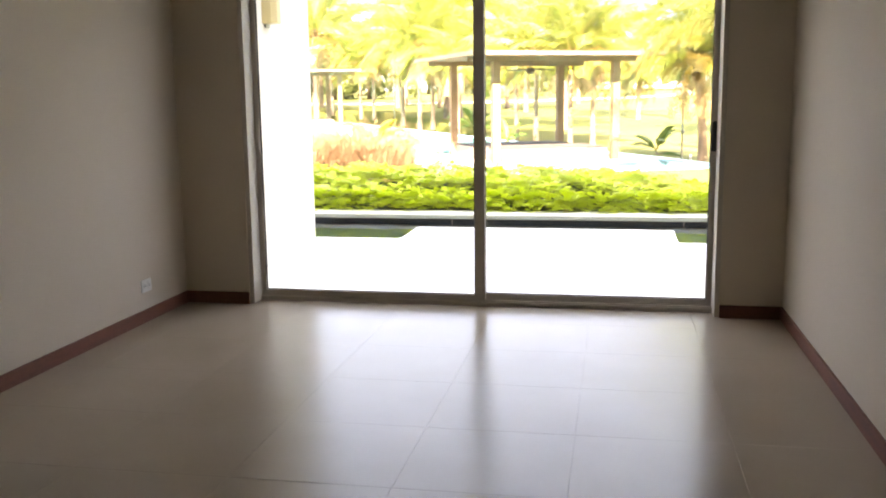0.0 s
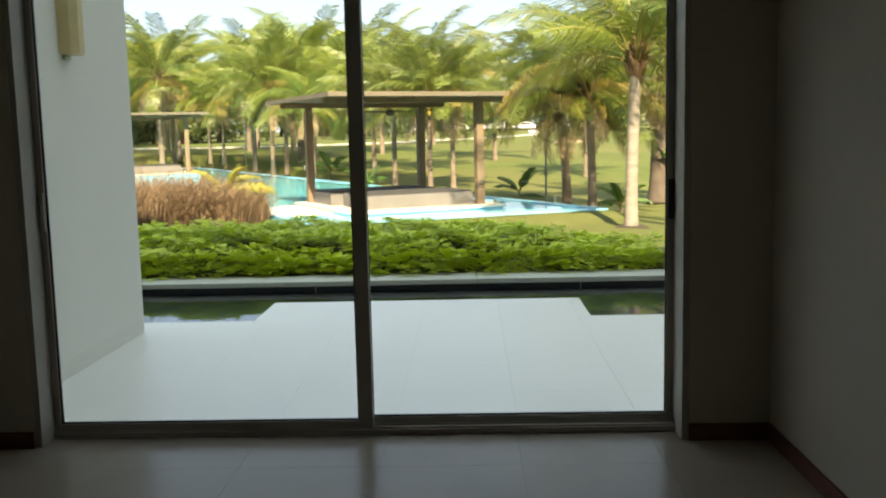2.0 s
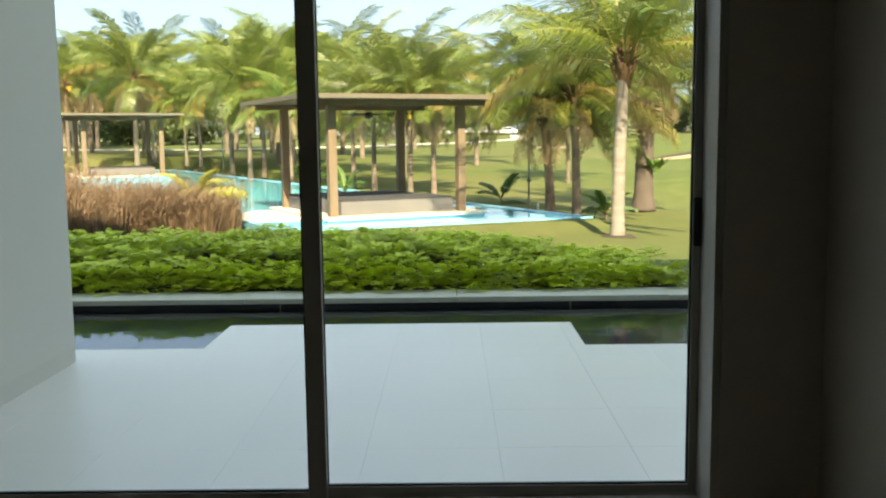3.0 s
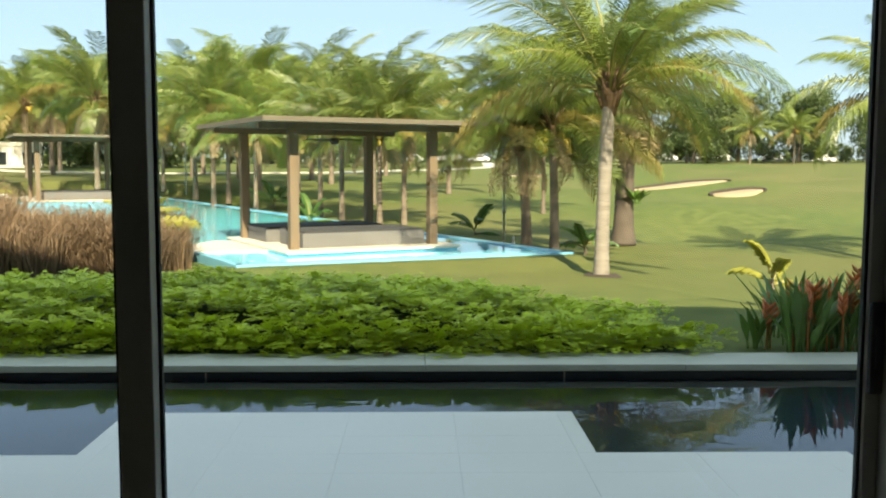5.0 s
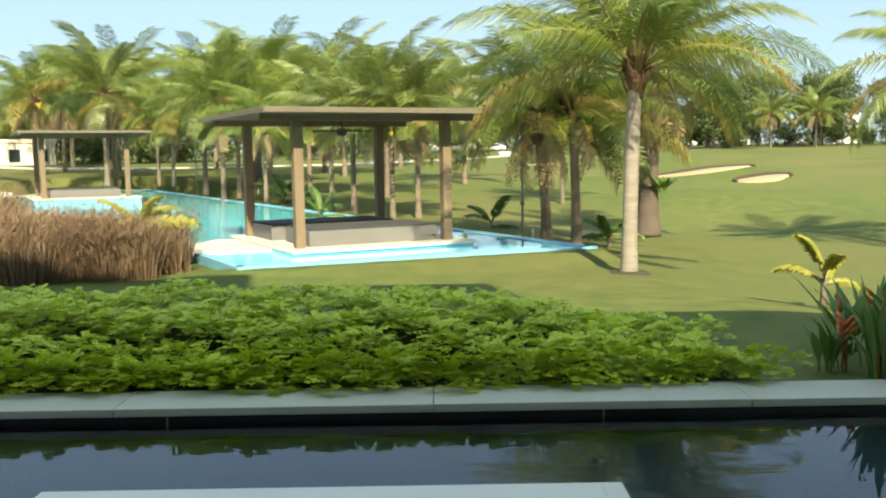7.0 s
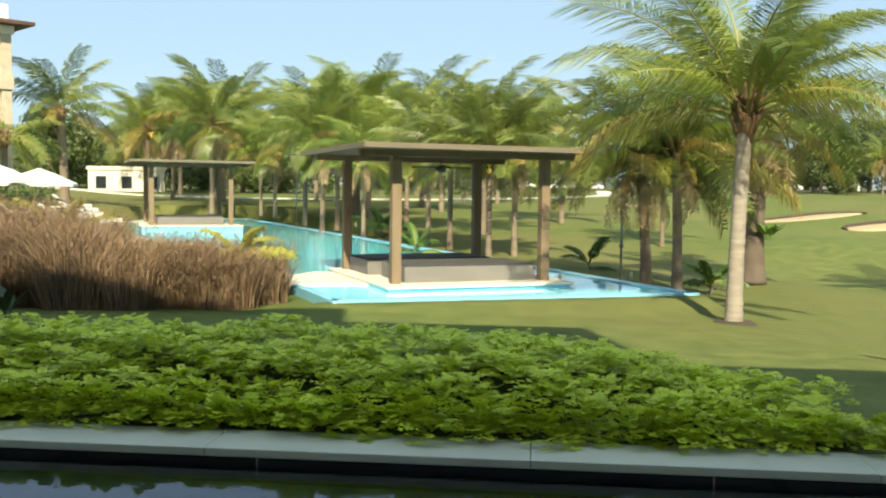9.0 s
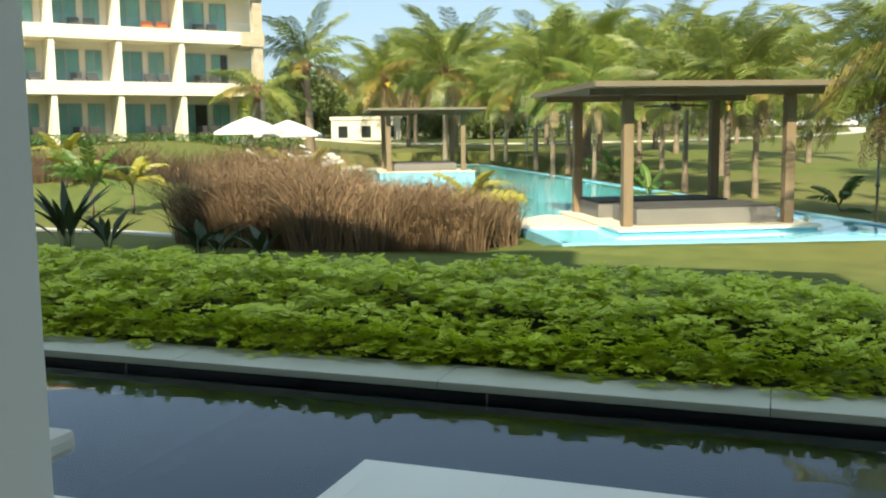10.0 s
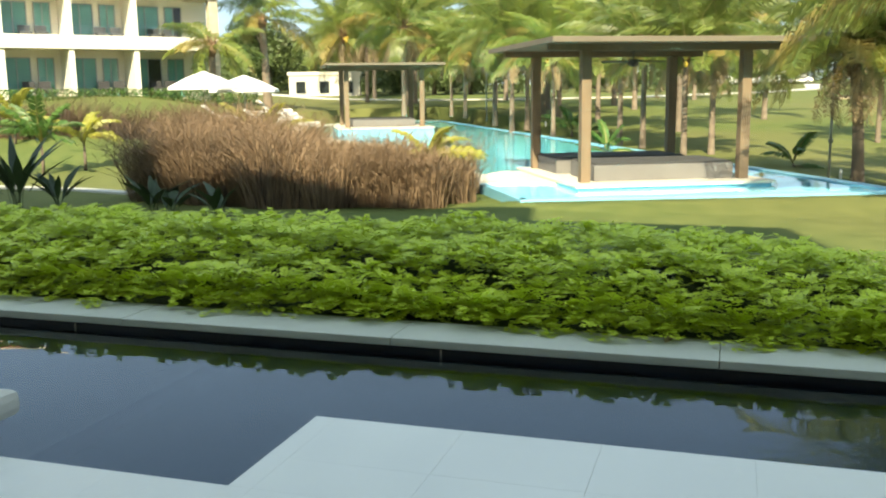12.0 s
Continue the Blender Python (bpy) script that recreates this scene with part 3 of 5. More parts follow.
def palm(name, label, at, height, r0, r1, crown_r, seed, count=20, n=34, nuts=0, dead=0, lean=(0, 0), wid=0.035, el=(-35, 80), rz=0, bark=None):
    g = thing(name, label, "palm tree", at, rz, "palms on the lawn")
    part("trunk", trunk_mesh(height, r0, r1, lean, seed, bark=bark), None, g)
    top = Vector((lean[0], lean[1], height))
    me, rb = crown_mesh(seed, count, crown_r, n, wid, el)
    c = part("crown", me, None, g)
    c.location = top
    part("ribs", rb, None, c, "yellowish leaf ribs").location = (0, 0, 0)
    me, rb = crown_mesh(seed + 3, 3, crown_r * 0.95, n, wid, (-12, 25), (0.9, 1.4), M_OLD)
    old = part("old_fronds", me, None, g, "yellow-brown old fronds")
    old.location = top
    part("ribs", rb, None, old, "yellowish leaf ribs").location = (0, 0, 0)
    bm = bmesh.new()
    rng = random.Random(seed + 5)
    tube(bm, [(0, 0, -0.55), (0, 0, -0.2), (0, 0, 0.1), (0, 0, 0.35)], [r1 * 1.05, r1 * 1.6, r1 * 1.5, r1 * 0.5], 10)
    for k in range(16):
        a = k * 2.4
        b = Vector((math.cos(a), math.sin(a), 0))
        z = -0.45 + 0.045 * k
        tube(bm, [b * r1 + Vector((0, 0, z)), b * (r1 + 0.10) + Vector((0, 0, z + 0.2)), b * (r1 + 0.2) + Vector((0, 0, z + 0.42))], [0.06, 0.045, 0.02], 5)
    part("leaf_bases", bm, M_FIBRE, g, "brown fibrous leaf bases").location = top
    if nuts:
        for k in range(nuts):
            a = (k // 9) * 2.1 + 3.6 + rng.uniform(-0.35, 0.35)
            rr = r1 + rng.uniform(0.12, 0.36)
            nut = part("coconut", NUT, None, g)
            nut.location = top + Vector((math.cos(a) * rr, math.sin(a) * rr, -0.35 + rng.uniform(-0.28, 0.2)))
    if dead:
        me, rb = crown_mesh(seed + 9, dead, crown_r * 0.52, 34, wid * 1.1, (-72, -32), (0.5, 0.95), M_DEAD, r1 + 0.05)
        part("dead_fronds", me, None, g, "skirt of dry brown hanging fronds").location = top + Vector((0, 0, -0.2))
        bpy.data.meshes.remove(rb)
    return g


def ground_at(x, y, dz=0.0):
    return (x, y, land(x, y) + dz)


palm("coconut_palm", "tall coconut palm with a ringed grey trunk", (3.50, 16.6, -0.76), 3.7, 0.135, 0.12, 3.4, 3, 25, 140, 0, 0, (0.17, 0), 0.0072, (14, 88), 40, M_TRUNKG)
palm("coconut_palm", "coconut palm with yellow coconuts and dry skirt", (2.95, 24.8, -0.86), 3.1, 0.14, 0.115, 3.1, 11, 24, 110, 6, 8, (-0.25, 0), 0.0095, (0, 88))
palm("coconut_palm", "slim coconut palm with yellow coconuts", (3.6, 23.8, -0.86), 3.3, 0.125, 0.105, 3.2, 12, 24, 110, 18, 5, (-0.1, 0), 0.0095, (0, 88))
fan = palm("fan_palm", "stout old palm with dark trunk and hanging dead leaves", (6.45, 28.2, -0.86), 4.3, 0.30, 0.27, 3.4, 13, 22, 90, 0, 26, (0.1, 0), 0.012, (0, 85), 0, M_BARK)
far_a = palm("coconut_palm", "coconut palm behind the pool", ground_at(-0.7, 33.4, -0.03), 3.7, 0.105, 0.085, 3.1, 21, 19, 78, 5, 3, (0, 0), 0.0125, (-5, 88))
far_b = palm("coconut_palm", "coconut palm behind the pool", ground_at(-10.5, 45.5, -0.03), 4.3, 0.12, 0.10, 3.7, 22, 19, 70, 5, 4, (0, 0), 0.016, (-5, 88))
palm("coconut_palm", "coconut palm at the edge of the fairway", ground_at(13.7, 25.0, -0.05), 4.9, 0.17, 0.14, 3.3, 14, 20, 80, 0, 0, (0, 0), 0.012, (-25, 82))
palm("coconut_palm", "tall coconut palm by the apartments", ground_at(-27.6, 52.5, -0.05), 5.4, 0.26, 0.2, 4.4, 15, 14, 60, 0, 0, (-0.2, 0), 0.024, (10, 88))
palm("coconut_palm", "coconut palm at the corner of the apartments", ground_at(-27.2, 45.6, -0.05), 3.2, 0.18, 0.15, 3.3, 16, 10, 50, 0, 0, (0, 0), 0.024, (-30, 60))
rng = random.Random(7)
FAR_PALMS = ((-1.6, 33.0, 0), (-3.2, 35.4, 0), (-4.2, 36.8, 0), (5.5, 40.8, 0), (-9.4, 52.4, 1.2), (-10.4, 53.0, 1.15), (-10.1, 47.2, 1), (-16.9, 56.4, 0.85),
             (-15.7, 55.3, 0.9), (-20.5, 57.7, 1.25), (-21.2, 63.6, 1.3), (-6, 60, 1.3), (-14, 70, 1.5), (-26, 76, 1.5), (-32, 80, 1.4), (-20, 84, 1.6), (-3, 75, 1.3),
             (-7.5, 40.5, 0), (-6.2, 45, 1.0), (-12.5, 50, 1.05), (-8, 66, 1.4), (-18, 72, 1.5), (-24, 68, 1.4), (-2.4, 44, 1.1), (1.5, 52, 1.1), (-36, 92, 1.6), (-30, 70, 1.3), (-11.5, 60, 1.3),
             (-40, 100, 1.7), (-46, 108, 1.7), (31, 150, 1.6), (38, 165, 1.7), (27, 172, 1.5), (46, 160, 1.6), (50, 140, 1.2), (60, 148, 1.3))
for x, y, s in FAR_PALMS:
    src, k = (far_b, s) if s else (far_a, rng.uniform(0.92, 1.08))
    copy_thing(src, pose(*ground_at(x, y, -0.03), 0, 0, rng.uniform(0, 360)) @ Matrix.Diagonal((k, k, k, 1)))

bm = bmesh.new()
rr = [[bm.verts.new((math.cos(a * 0.3142) * r * (1 + 0.1 * math.sin(a * 1.9)), math.sin(a * 0.3142) * r, z)) for a in range(20)] for r, z in ((0.12, 0.05), (0.3, 0.045), (0.42, -0.03))]
for p, q in zip(rr, rr[1:]):
    for k in range(20):
        bm.faces.new((p[k], p[(k + 1) % 20], q[(k + 1) % 20], q[k]))
solid("soil_ring", bm, M_SOIL, "ring of dark bare soil round the palm", "soil").location = (3.5, 16.6, -0.745)

# ---- hedge ----
def spray(V, F, p, d, L, rng):
    """One twig tip: paired leaflets and an end leaflet, lying nearly flat along d."""
    s = d.cross(Vector((0, 0, 1))).normalized()
    up = s.cross(d)
    n = 3
    for k in range(n):
        q = p + d * (L * (k + 0.5) / n)
        for sd in ((-1, 1) if k < n - 1 else (-1, 0, 1)):
            o = (s * sd * 0.85 + d * 0.55 + up * rng.uniform(-0.15, 0.35)).normalized() if sd else d
            w = (d if sd else s) * 0.0145
            l = 0.052 * (1 - 0.12 * k) * rng.uniform(0.8, 1.2)
            b = len(V)
            V += [q, q + o * l * 0.5 + w, q + o * l, q + o * l * 0.5 - w]
            F.append((b, b + 1, b + 2, b + 3))


def hedge(name, label, x0, x1, y0, y1, seed):
    """Pads of leafy twig tips over a dark core that stands in for inner shade."""
    rng = random.Random(seed)
    V, F = [], []

    def pad(c, R, count, face):
        """A shallow dome of sprays round c; face 0: looks up, 1: looks over the kerb."""
        for _ in range(count):
            a, r = rng.random() * math.tau, rng.random() ** 0.6
            if face:
                o = Vector((math.cos(a) * r * R, -0.05 * (1 - r * r), math.sin(a) * r * R * 0.55))
                d = Vector((math.cos(a) * 0.8, -0.75, 0.45 * math.sin(a) + 0.15)).normalized()
            else:
                o = Vector((math.cos(a) * r * R, math.sin(a) * r * R, -0.055 * r * r - 0.05 * (rng.random() < 0.3)))
                b = a + rng.gauss(0, 0.5)
                t = 0.42 - 0.5 * r + rng.gauss(0, 0.16)
                d = Vector((math.cos(b) * math.cos(t), math.sin(b) * math.cos(t), math.sin(t)))
            spray(V, F, c + o, d, rng.uniform(0.06, 0.11), rng)

    step = 0.195
    for i in range(int((x1 - x0) / step)):
        for j in range(-1, int((y1 - y0) / step) + 1):
            x, y = x0 + (i + rng.random() * 0.95) * step, y0 + (j + 0.3 + rng.random() * 0.95) * step
            e = min(1.0, max(0.0, (x1 - x) / 2.6)) ** 0.6      # the back edge runs in and the top falls towards the end
            back = y0 + (y1 - y0) * (0.25 + 0.75 * e)
            if y > back or x > x1 - 0.05 or rng.random() < 0.06:
                continue
            rim = max(0.0, min(1, (back - y) / 0.3 + 0.2, (x1 - x) / 0.25))
            front = min(1, max(0, (y - y0 + 0.14) / 1.0)) ** 0.6
            top = -0.05 + 0.33 * (0.2 + 0.8 * e) * front * (0.5 + 0.5 * rim ** 0.5)
            top += 0.07 * noise.noise((x * 1.7, y * 1.9, 0)) + rng.uniform(-0.075, 0.055)
            pad(Vector((x, y, top)), rng.uniform(0.095, 0.15), 36, 0)
    for i in range(int((x1 - x0) / 0.12)):
        x = x0 + (i + rng.random()) * 0.12
        pad(Vector((x, y0 + 0.02 + rng.uniform(-0.03, 0.05), rng.uniform(0.0, 0.07))), rng.uniform(0.08, 0.12), 24, 1)
    me = bpy.data.meshes.new(name)
    me.from_pydata([tuple(v) for v in V], [], F)
    me.materials.append(M_HEDGE)
    h = tagged(new(name, me), label, "hedge", "", "stuff")
    # plain dark sheet under the pads, coloured as the shade between them
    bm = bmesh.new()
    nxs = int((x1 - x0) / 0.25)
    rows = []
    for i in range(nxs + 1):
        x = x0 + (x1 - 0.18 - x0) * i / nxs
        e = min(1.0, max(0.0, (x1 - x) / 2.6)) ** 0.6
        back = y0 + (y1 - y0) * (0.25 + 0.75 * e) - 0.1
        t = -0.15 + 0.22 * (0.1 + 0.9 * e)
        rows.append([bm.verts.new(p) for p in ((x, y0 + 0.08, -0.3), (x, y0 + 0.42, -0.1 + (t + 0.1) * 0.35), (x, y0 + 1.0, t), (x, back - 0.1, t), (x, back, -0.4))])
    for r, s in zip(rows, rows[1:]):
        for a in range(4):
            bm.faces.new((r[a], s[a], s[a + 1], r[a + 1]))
    part("inner_shade", bm, M_HEDGEIN, h, "dark sheet coloured as the shade inside the hedge")


hedge("hedge", "low clipped bright green hedge along the kerb", -11.0, 2.45, 6.03, 8.25, 4)


# ---- dry grasses ----
def grasses(name, label, spots, seed, per, h0):
    """Tufts of thin arching blades round each spot (x, y, spread, height factor)."""
    rng = random.Random(seed)
    V, F = [], []
    bm = bmesh.new()
    for x, y, r, k in spots:
        r, k = r * rng.uniform(0.55, 1.05), k * rng.uniform(0.68, 1.16)
        sway = Vector((rng.gauss(0, 0.13), rng.gauss(0, 0.13), 0))
        for _ in range(per):
            a, q = rng.random() * math.tau, r * rng.random() ** 0.5
            bx, by = x + math.cos(a) * q, y + math.sin(a) * q
            H = h0 * k * (rng.uniform(0.45, 1.1) if _ % 4 else rng.uniform(0.2, 0.5))
            ln = Vector((math.cos(a), math.sin(a), 0)) * H * (0.06 + 0.5 * rng.random() * q / r) + (sway + Vector((rng.gauss(0, 0.27), rng.gauss(0, 0.27), 0))) * H
            p0 = Vector((bx, by, land(bx, by) - 0.05))
            p1 = p0 + ln * 0.3 + Vector((0, 0, H * 0.62))
            p2 = p0 + ln + Vector((0, 0, H * rng.uniform(0.85, 1.0)))
            t = rng.random() * math.tau
            w = Vector((math.cos(t), math.sin(t), 0)) * rng.uniform(0.003, 0.0065)
            b = len(V)
            V += [p0 - w, p0 + w, p1 - w * 1.5, p1 + w * 1.5, p2]
            F += [(b, b + 1, b + 3, b + 2), (b + 2, b + 3, b + 4)]
            if _ % 2:
                for q in range(3):
                    d = Vector((rng.gauss(0, 0.6), rng.gauss(0, 0.6), rng.gauss(0.5, 0.5))).normalized() * rng.uniform(0.08, 0.20)
                    o = p1.lerp(p2, rng.uniform(0.5, 1.0))
                    ww = w.normalized() * 0.007
                    b = len(V)
                    V += [o - ww, o + ww, o + d]
                    F.append((b, b + 1, b + 2))
        # a dark blob in each tuft imitates the shade deep between the blades
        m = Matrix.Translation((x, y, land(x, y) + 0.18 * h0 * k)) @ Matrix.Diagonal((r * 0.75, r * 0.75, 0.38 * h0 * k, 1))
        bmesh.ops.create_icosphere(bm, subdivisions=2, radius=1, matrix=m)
    me = bpy.data.meshes.new(name)
    me.from_pydata([tuple(v) for v in V], [], F)
    me.materials.append(M_BROWN)
    g = tagged(new(name, me), label, "grass", "", "stuff")
    part("foot_shade", bm, M_BROWNIN, g, "dark mass coloured as shade at the foot of the grass")


rng = random.Random(31)
spots = []
for i in range(34):
    u = i / 33
    x = -11.5 + 6.15 * u
    y = 16.9 + 1.2 * rng.random() - 0.9 * math.sin(math.pi * u)
    spots.append((x, y, 0.62, 1.22 - 0.42 * u + rng.uniform(-0.07, 0.07)))
    if u < 0.24:                                # the tall sunlit clump at the end of the bed
        spots.append((x - 0.2, y + 2.3, 0.75, 1.85))
    if i % 2:
        spots.append((x - 0.3, y + 1.3, 0.62, 1.25 - 0.38 * u))
grasses("fountain_grass", "dry reddish brown fountain grass in a dense bed", spots, 5, 620, 1.46)
spots = [(-28 + 0.72 * i, 28.5 + 0.15 * i + rng.uniform(-0.5, 0.5), 0.8, rng.uniform(0.75, 1.05)) for i in range(16)]
grasses("fountain_grass", "far bed of dry tan fountain grass before the apartments", spots, 6, 330, 1.65)
spots = [(-19.5 + 0.6 * i, 30.5 + 0.55 * i + rng.uniform(-0.5, 0.5), 0.7, rng.uniform(0.75, 1.0)) for i in range(7)]
grasses("fountain_grass", "bed of dry tan fountain grass by the loungers", spots, 8, 330, 1.6)

# ---- small palms and broad-leaved plants ----
def sapling(label, at, height, crown_r, seed, material, count=8, n=26):
    g = thing("young_palm", label, "young palm", at, 0, "young palms")
    part("stem", tube(bmesh.new(), [(0, 0, -0.1), (0.01, 0, height * 0.5), (0, 0, height)], [0.06, 0.045, 0.035], 8), M_TRUNK, g)
    me, rb = crown_mesh(seed, count, crown_r, n, 0.026, (15, 80), (0.7, 1.4), material, 0.02)
    c = part("crown", me, None, g)
    c.location = (0, 0, height)
    part("ribs", rb, None, c, "pale leaf ribs").scale = (1, 1, 1)
    return g


for lab, x, y, hh, cr, sd, m, c in (
        ("young yellow-green palm on the mound", 5.05, 11.8, 0.42, 0.62, 41, M_FROND2, 5),
        ("small green palm behind the tall palm", 4.5, 24.1, 0.25, 1.0, 42, M_GREENPALM, 8),
        ("small green palm by the pool wall", 1.7, 28.7, 0.1, 1.1, 43, M_GREENPALM, 6),
        ("small green palm behind the pool", -6.9, 41.8, 0.2, 1.4, 44, M_GREENPALM, 8),
        ("small green palm behind the pool", -4.0, 31.5, 0.2, 1.0, 48, M_GREENPALM, 7),
        ("young green palm on the lawn", -18.6, 21.9, 0.95, 1.4, 45, M_GREENPALM, 11),
        ("young yellow palm on the lawn", -18.2, 23.2, 0.85, 1.3, 46, M_FROND2, 7),
        ("yellow palm beside the dry grass", -24.5, 27.5, 0.9, 1.3, 49, M_FROND2, 9),
        ("young palm rising out of the dry grass", -10.9, 20.6, 0.95, 1.3, 47, M_FROND2, 6),
        ("yellowing young palm at the end of the grass bed", -6.0, 18.6, 0.8, 1.15, 50, M_FROND2, 6)):
    sapling(lab, ground_at(x, y), hh, cr, sd, m, c)


def leafy(name, label, category, at, count, height, width, seed, material, flowers=0, lean=0.35, group=""):
    """Upright stalked blades from one root, each with a folded midrib; flowers as bract spikes."""
    rng = random.Random(seed)
    g = thing(name, label, category, at, 0, group)
    for k in range(count):
        bm = bmesh.new()
        H, W = height * rng.uniform(0.65, 1.1), width * rng.uniform(0.8, 1.2)
        seg, left, mid, right = 7, [], [], []
        ln = lean * rng.uniform(0.3, 1.3)
        for i in range(seg + 1):
            u = i / seg
            w = 0.008 if u < 0.35 else W * math.sin(math.pi * min(1, (u - 0.35) / 0.65) ** 0.8) * 0.5 + 0.003
            c = Vector((0.03 + H * ln * u ** 1.8, 0, H * u * (1 - 0.12 * ln * u)))
            mid.append(bm.verts.new(c))
            left.append(bm.verts.new(c + Vector((-w * 0.2, w, w * 0.35))))
            right.append(bm.verts.new(c + Vector((-w * 0.2, -w, w * 0.35))))
        for i in range(seg):
            bm.faces.new((left[i], mid[i], mid[i + 1], left[i + 1])).smooth = True
            bm.faces.new((mid[i], right[i], right[i + 1], mid[i + 1])).smooth = True
        lf = part("leaf", bm, material, g)
        lf.matrix_basis = Matrix.Translation((rng.gauss(0, 0.05), rng.gauss(0, 0.05), 0)) @ Matrix.Rotation(k * 2.4 + rng.uniform(-0.4, 0.4), 4, "Z")
    for k in range(flowers):
        bm = bmesh.new()
        H = height * rng.uniform(0.75, 1.0)
        tube(bm, [(0, 0, 0), (0.01, 0, H * 0.6), (0, 0, H)], [0.008, 0.007, 0.006], 6)
        for j in range(6):
            z = H - 0.02 - 0.028 * j
            sd = 1 if j % 2 else -1
            tube(bm, [(0, 0, z), (0.04 * sd, 0.012, z + 0.04), (0.075 * sd, 0.015, z + 0.09)], [0.014, 0.018, 0.003], 5)
        fl = part("flower", bm, M_FLOWER, g, "orange-red flower spike")
        fl.matrix_basis = Matrix.Translation((rng.gauss(0, 0.12), rng.gauss(0, 0.12), 0)) @ Matrix.Rotation(rng.uniform(0, 6), 4, "Z")
    return g


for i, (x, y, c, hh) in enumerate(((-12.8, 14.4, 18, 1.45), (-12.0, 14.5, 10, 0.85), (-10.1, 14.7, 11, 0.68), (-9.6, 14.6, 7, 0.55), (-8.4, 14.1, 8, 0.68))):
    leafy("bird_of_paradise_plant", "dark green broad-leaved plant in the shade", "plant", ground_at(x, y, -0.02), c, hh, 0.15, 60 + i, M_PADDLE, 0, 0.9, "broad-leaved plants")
rng = random.Random(9)
for i in range(34):
    x, y = 2.95 + 2.7 * (i / 33) + rng.uniform(-0.12, 0.12), 6.05 + rng.random() * 1.4
    leafy("heliconia", "lance-leaved heliconia with orange-red flowers", "plant", ground_at(x, y, -0.05), 18, rng.uniform(0.55, 0.8) * (1.0 if i else 0.8),
          0.065, 80 + i, M_LANCE, 2 if i % 3 else 1, 0.42, "heliconias behind the kerb")

# ---- apartment house ----
APT_ANG = math.degrees(math.atan2(0.786, 0.618))
apt = thing("apartment_building", "cream three-storey apartment house with deep balconies", "building", (-27.96, 47.77, 1.25), APT_ANG)
# local x runs along the facade up to 0 at the corner, local -y points at the pool
BAYS, E, REC = (-4.7, -8.05, -11.4, -14.75, -18.1, -21.45), 2.87, 2.0
bm = bmesh.new()
box(bm, BAYS[-1], 0, REC, REC + 7, -0.6, 8.8)
part("wall", bm, M_APT, apt)
for f in range(1, 4):
    z = f * E
    bm = bmesh.new()
    box(bm, BAYS[-1], (-1.35 if f < 3 else 0.1), -0.12, REC - 0.003, z - 0.28, z + (0.42 if f < 3 else 0.15), 0.01)
    part("balcony", bm, M_APT, apt)
bm = bmesh.new()
box(bm, -1.347, 0.05, -0.10, REC - 0.003, E * 2 - 0.35, E * 2 + 0.45, 0.01)
box(bm, -1.347, 0.05, -0.10, REC - 0.003, E - 0.28, E + 0.42, 0.01)
part("stone_corner", bm, M_APTS, apt, "rough tan stone cladding")
part("parapet", box(bmesh.new(), BAYS[-1], -0.02, 0.35, REC + 7, 8.985, 9.95, 0.02), M_APT, apt)
part("roof_slab", box(bmesh.new(), BAYS[-1], -4.3, -0.8, 0.345, 8.83, 8.98, 0.02), M_APT, apt)
part("eave", box(bmesh.new(), -3.0, 0.9, -0.9, 2.4, 8.78, 8.98, 0.02), M_EAVE, apt, "dark wooden eave over the corner")
bm = bmesh.new()
for k in range(50):
    x = BAYS[-1] + 0.2 + k * 0.34
    tube(bm, [(x, -0.75, 9.14), (x, 0.33, 9.55)], [0.15, 0.15], 8)
part("tile_roof", bm, M_RTILE, apt, "terracotta tile roof")
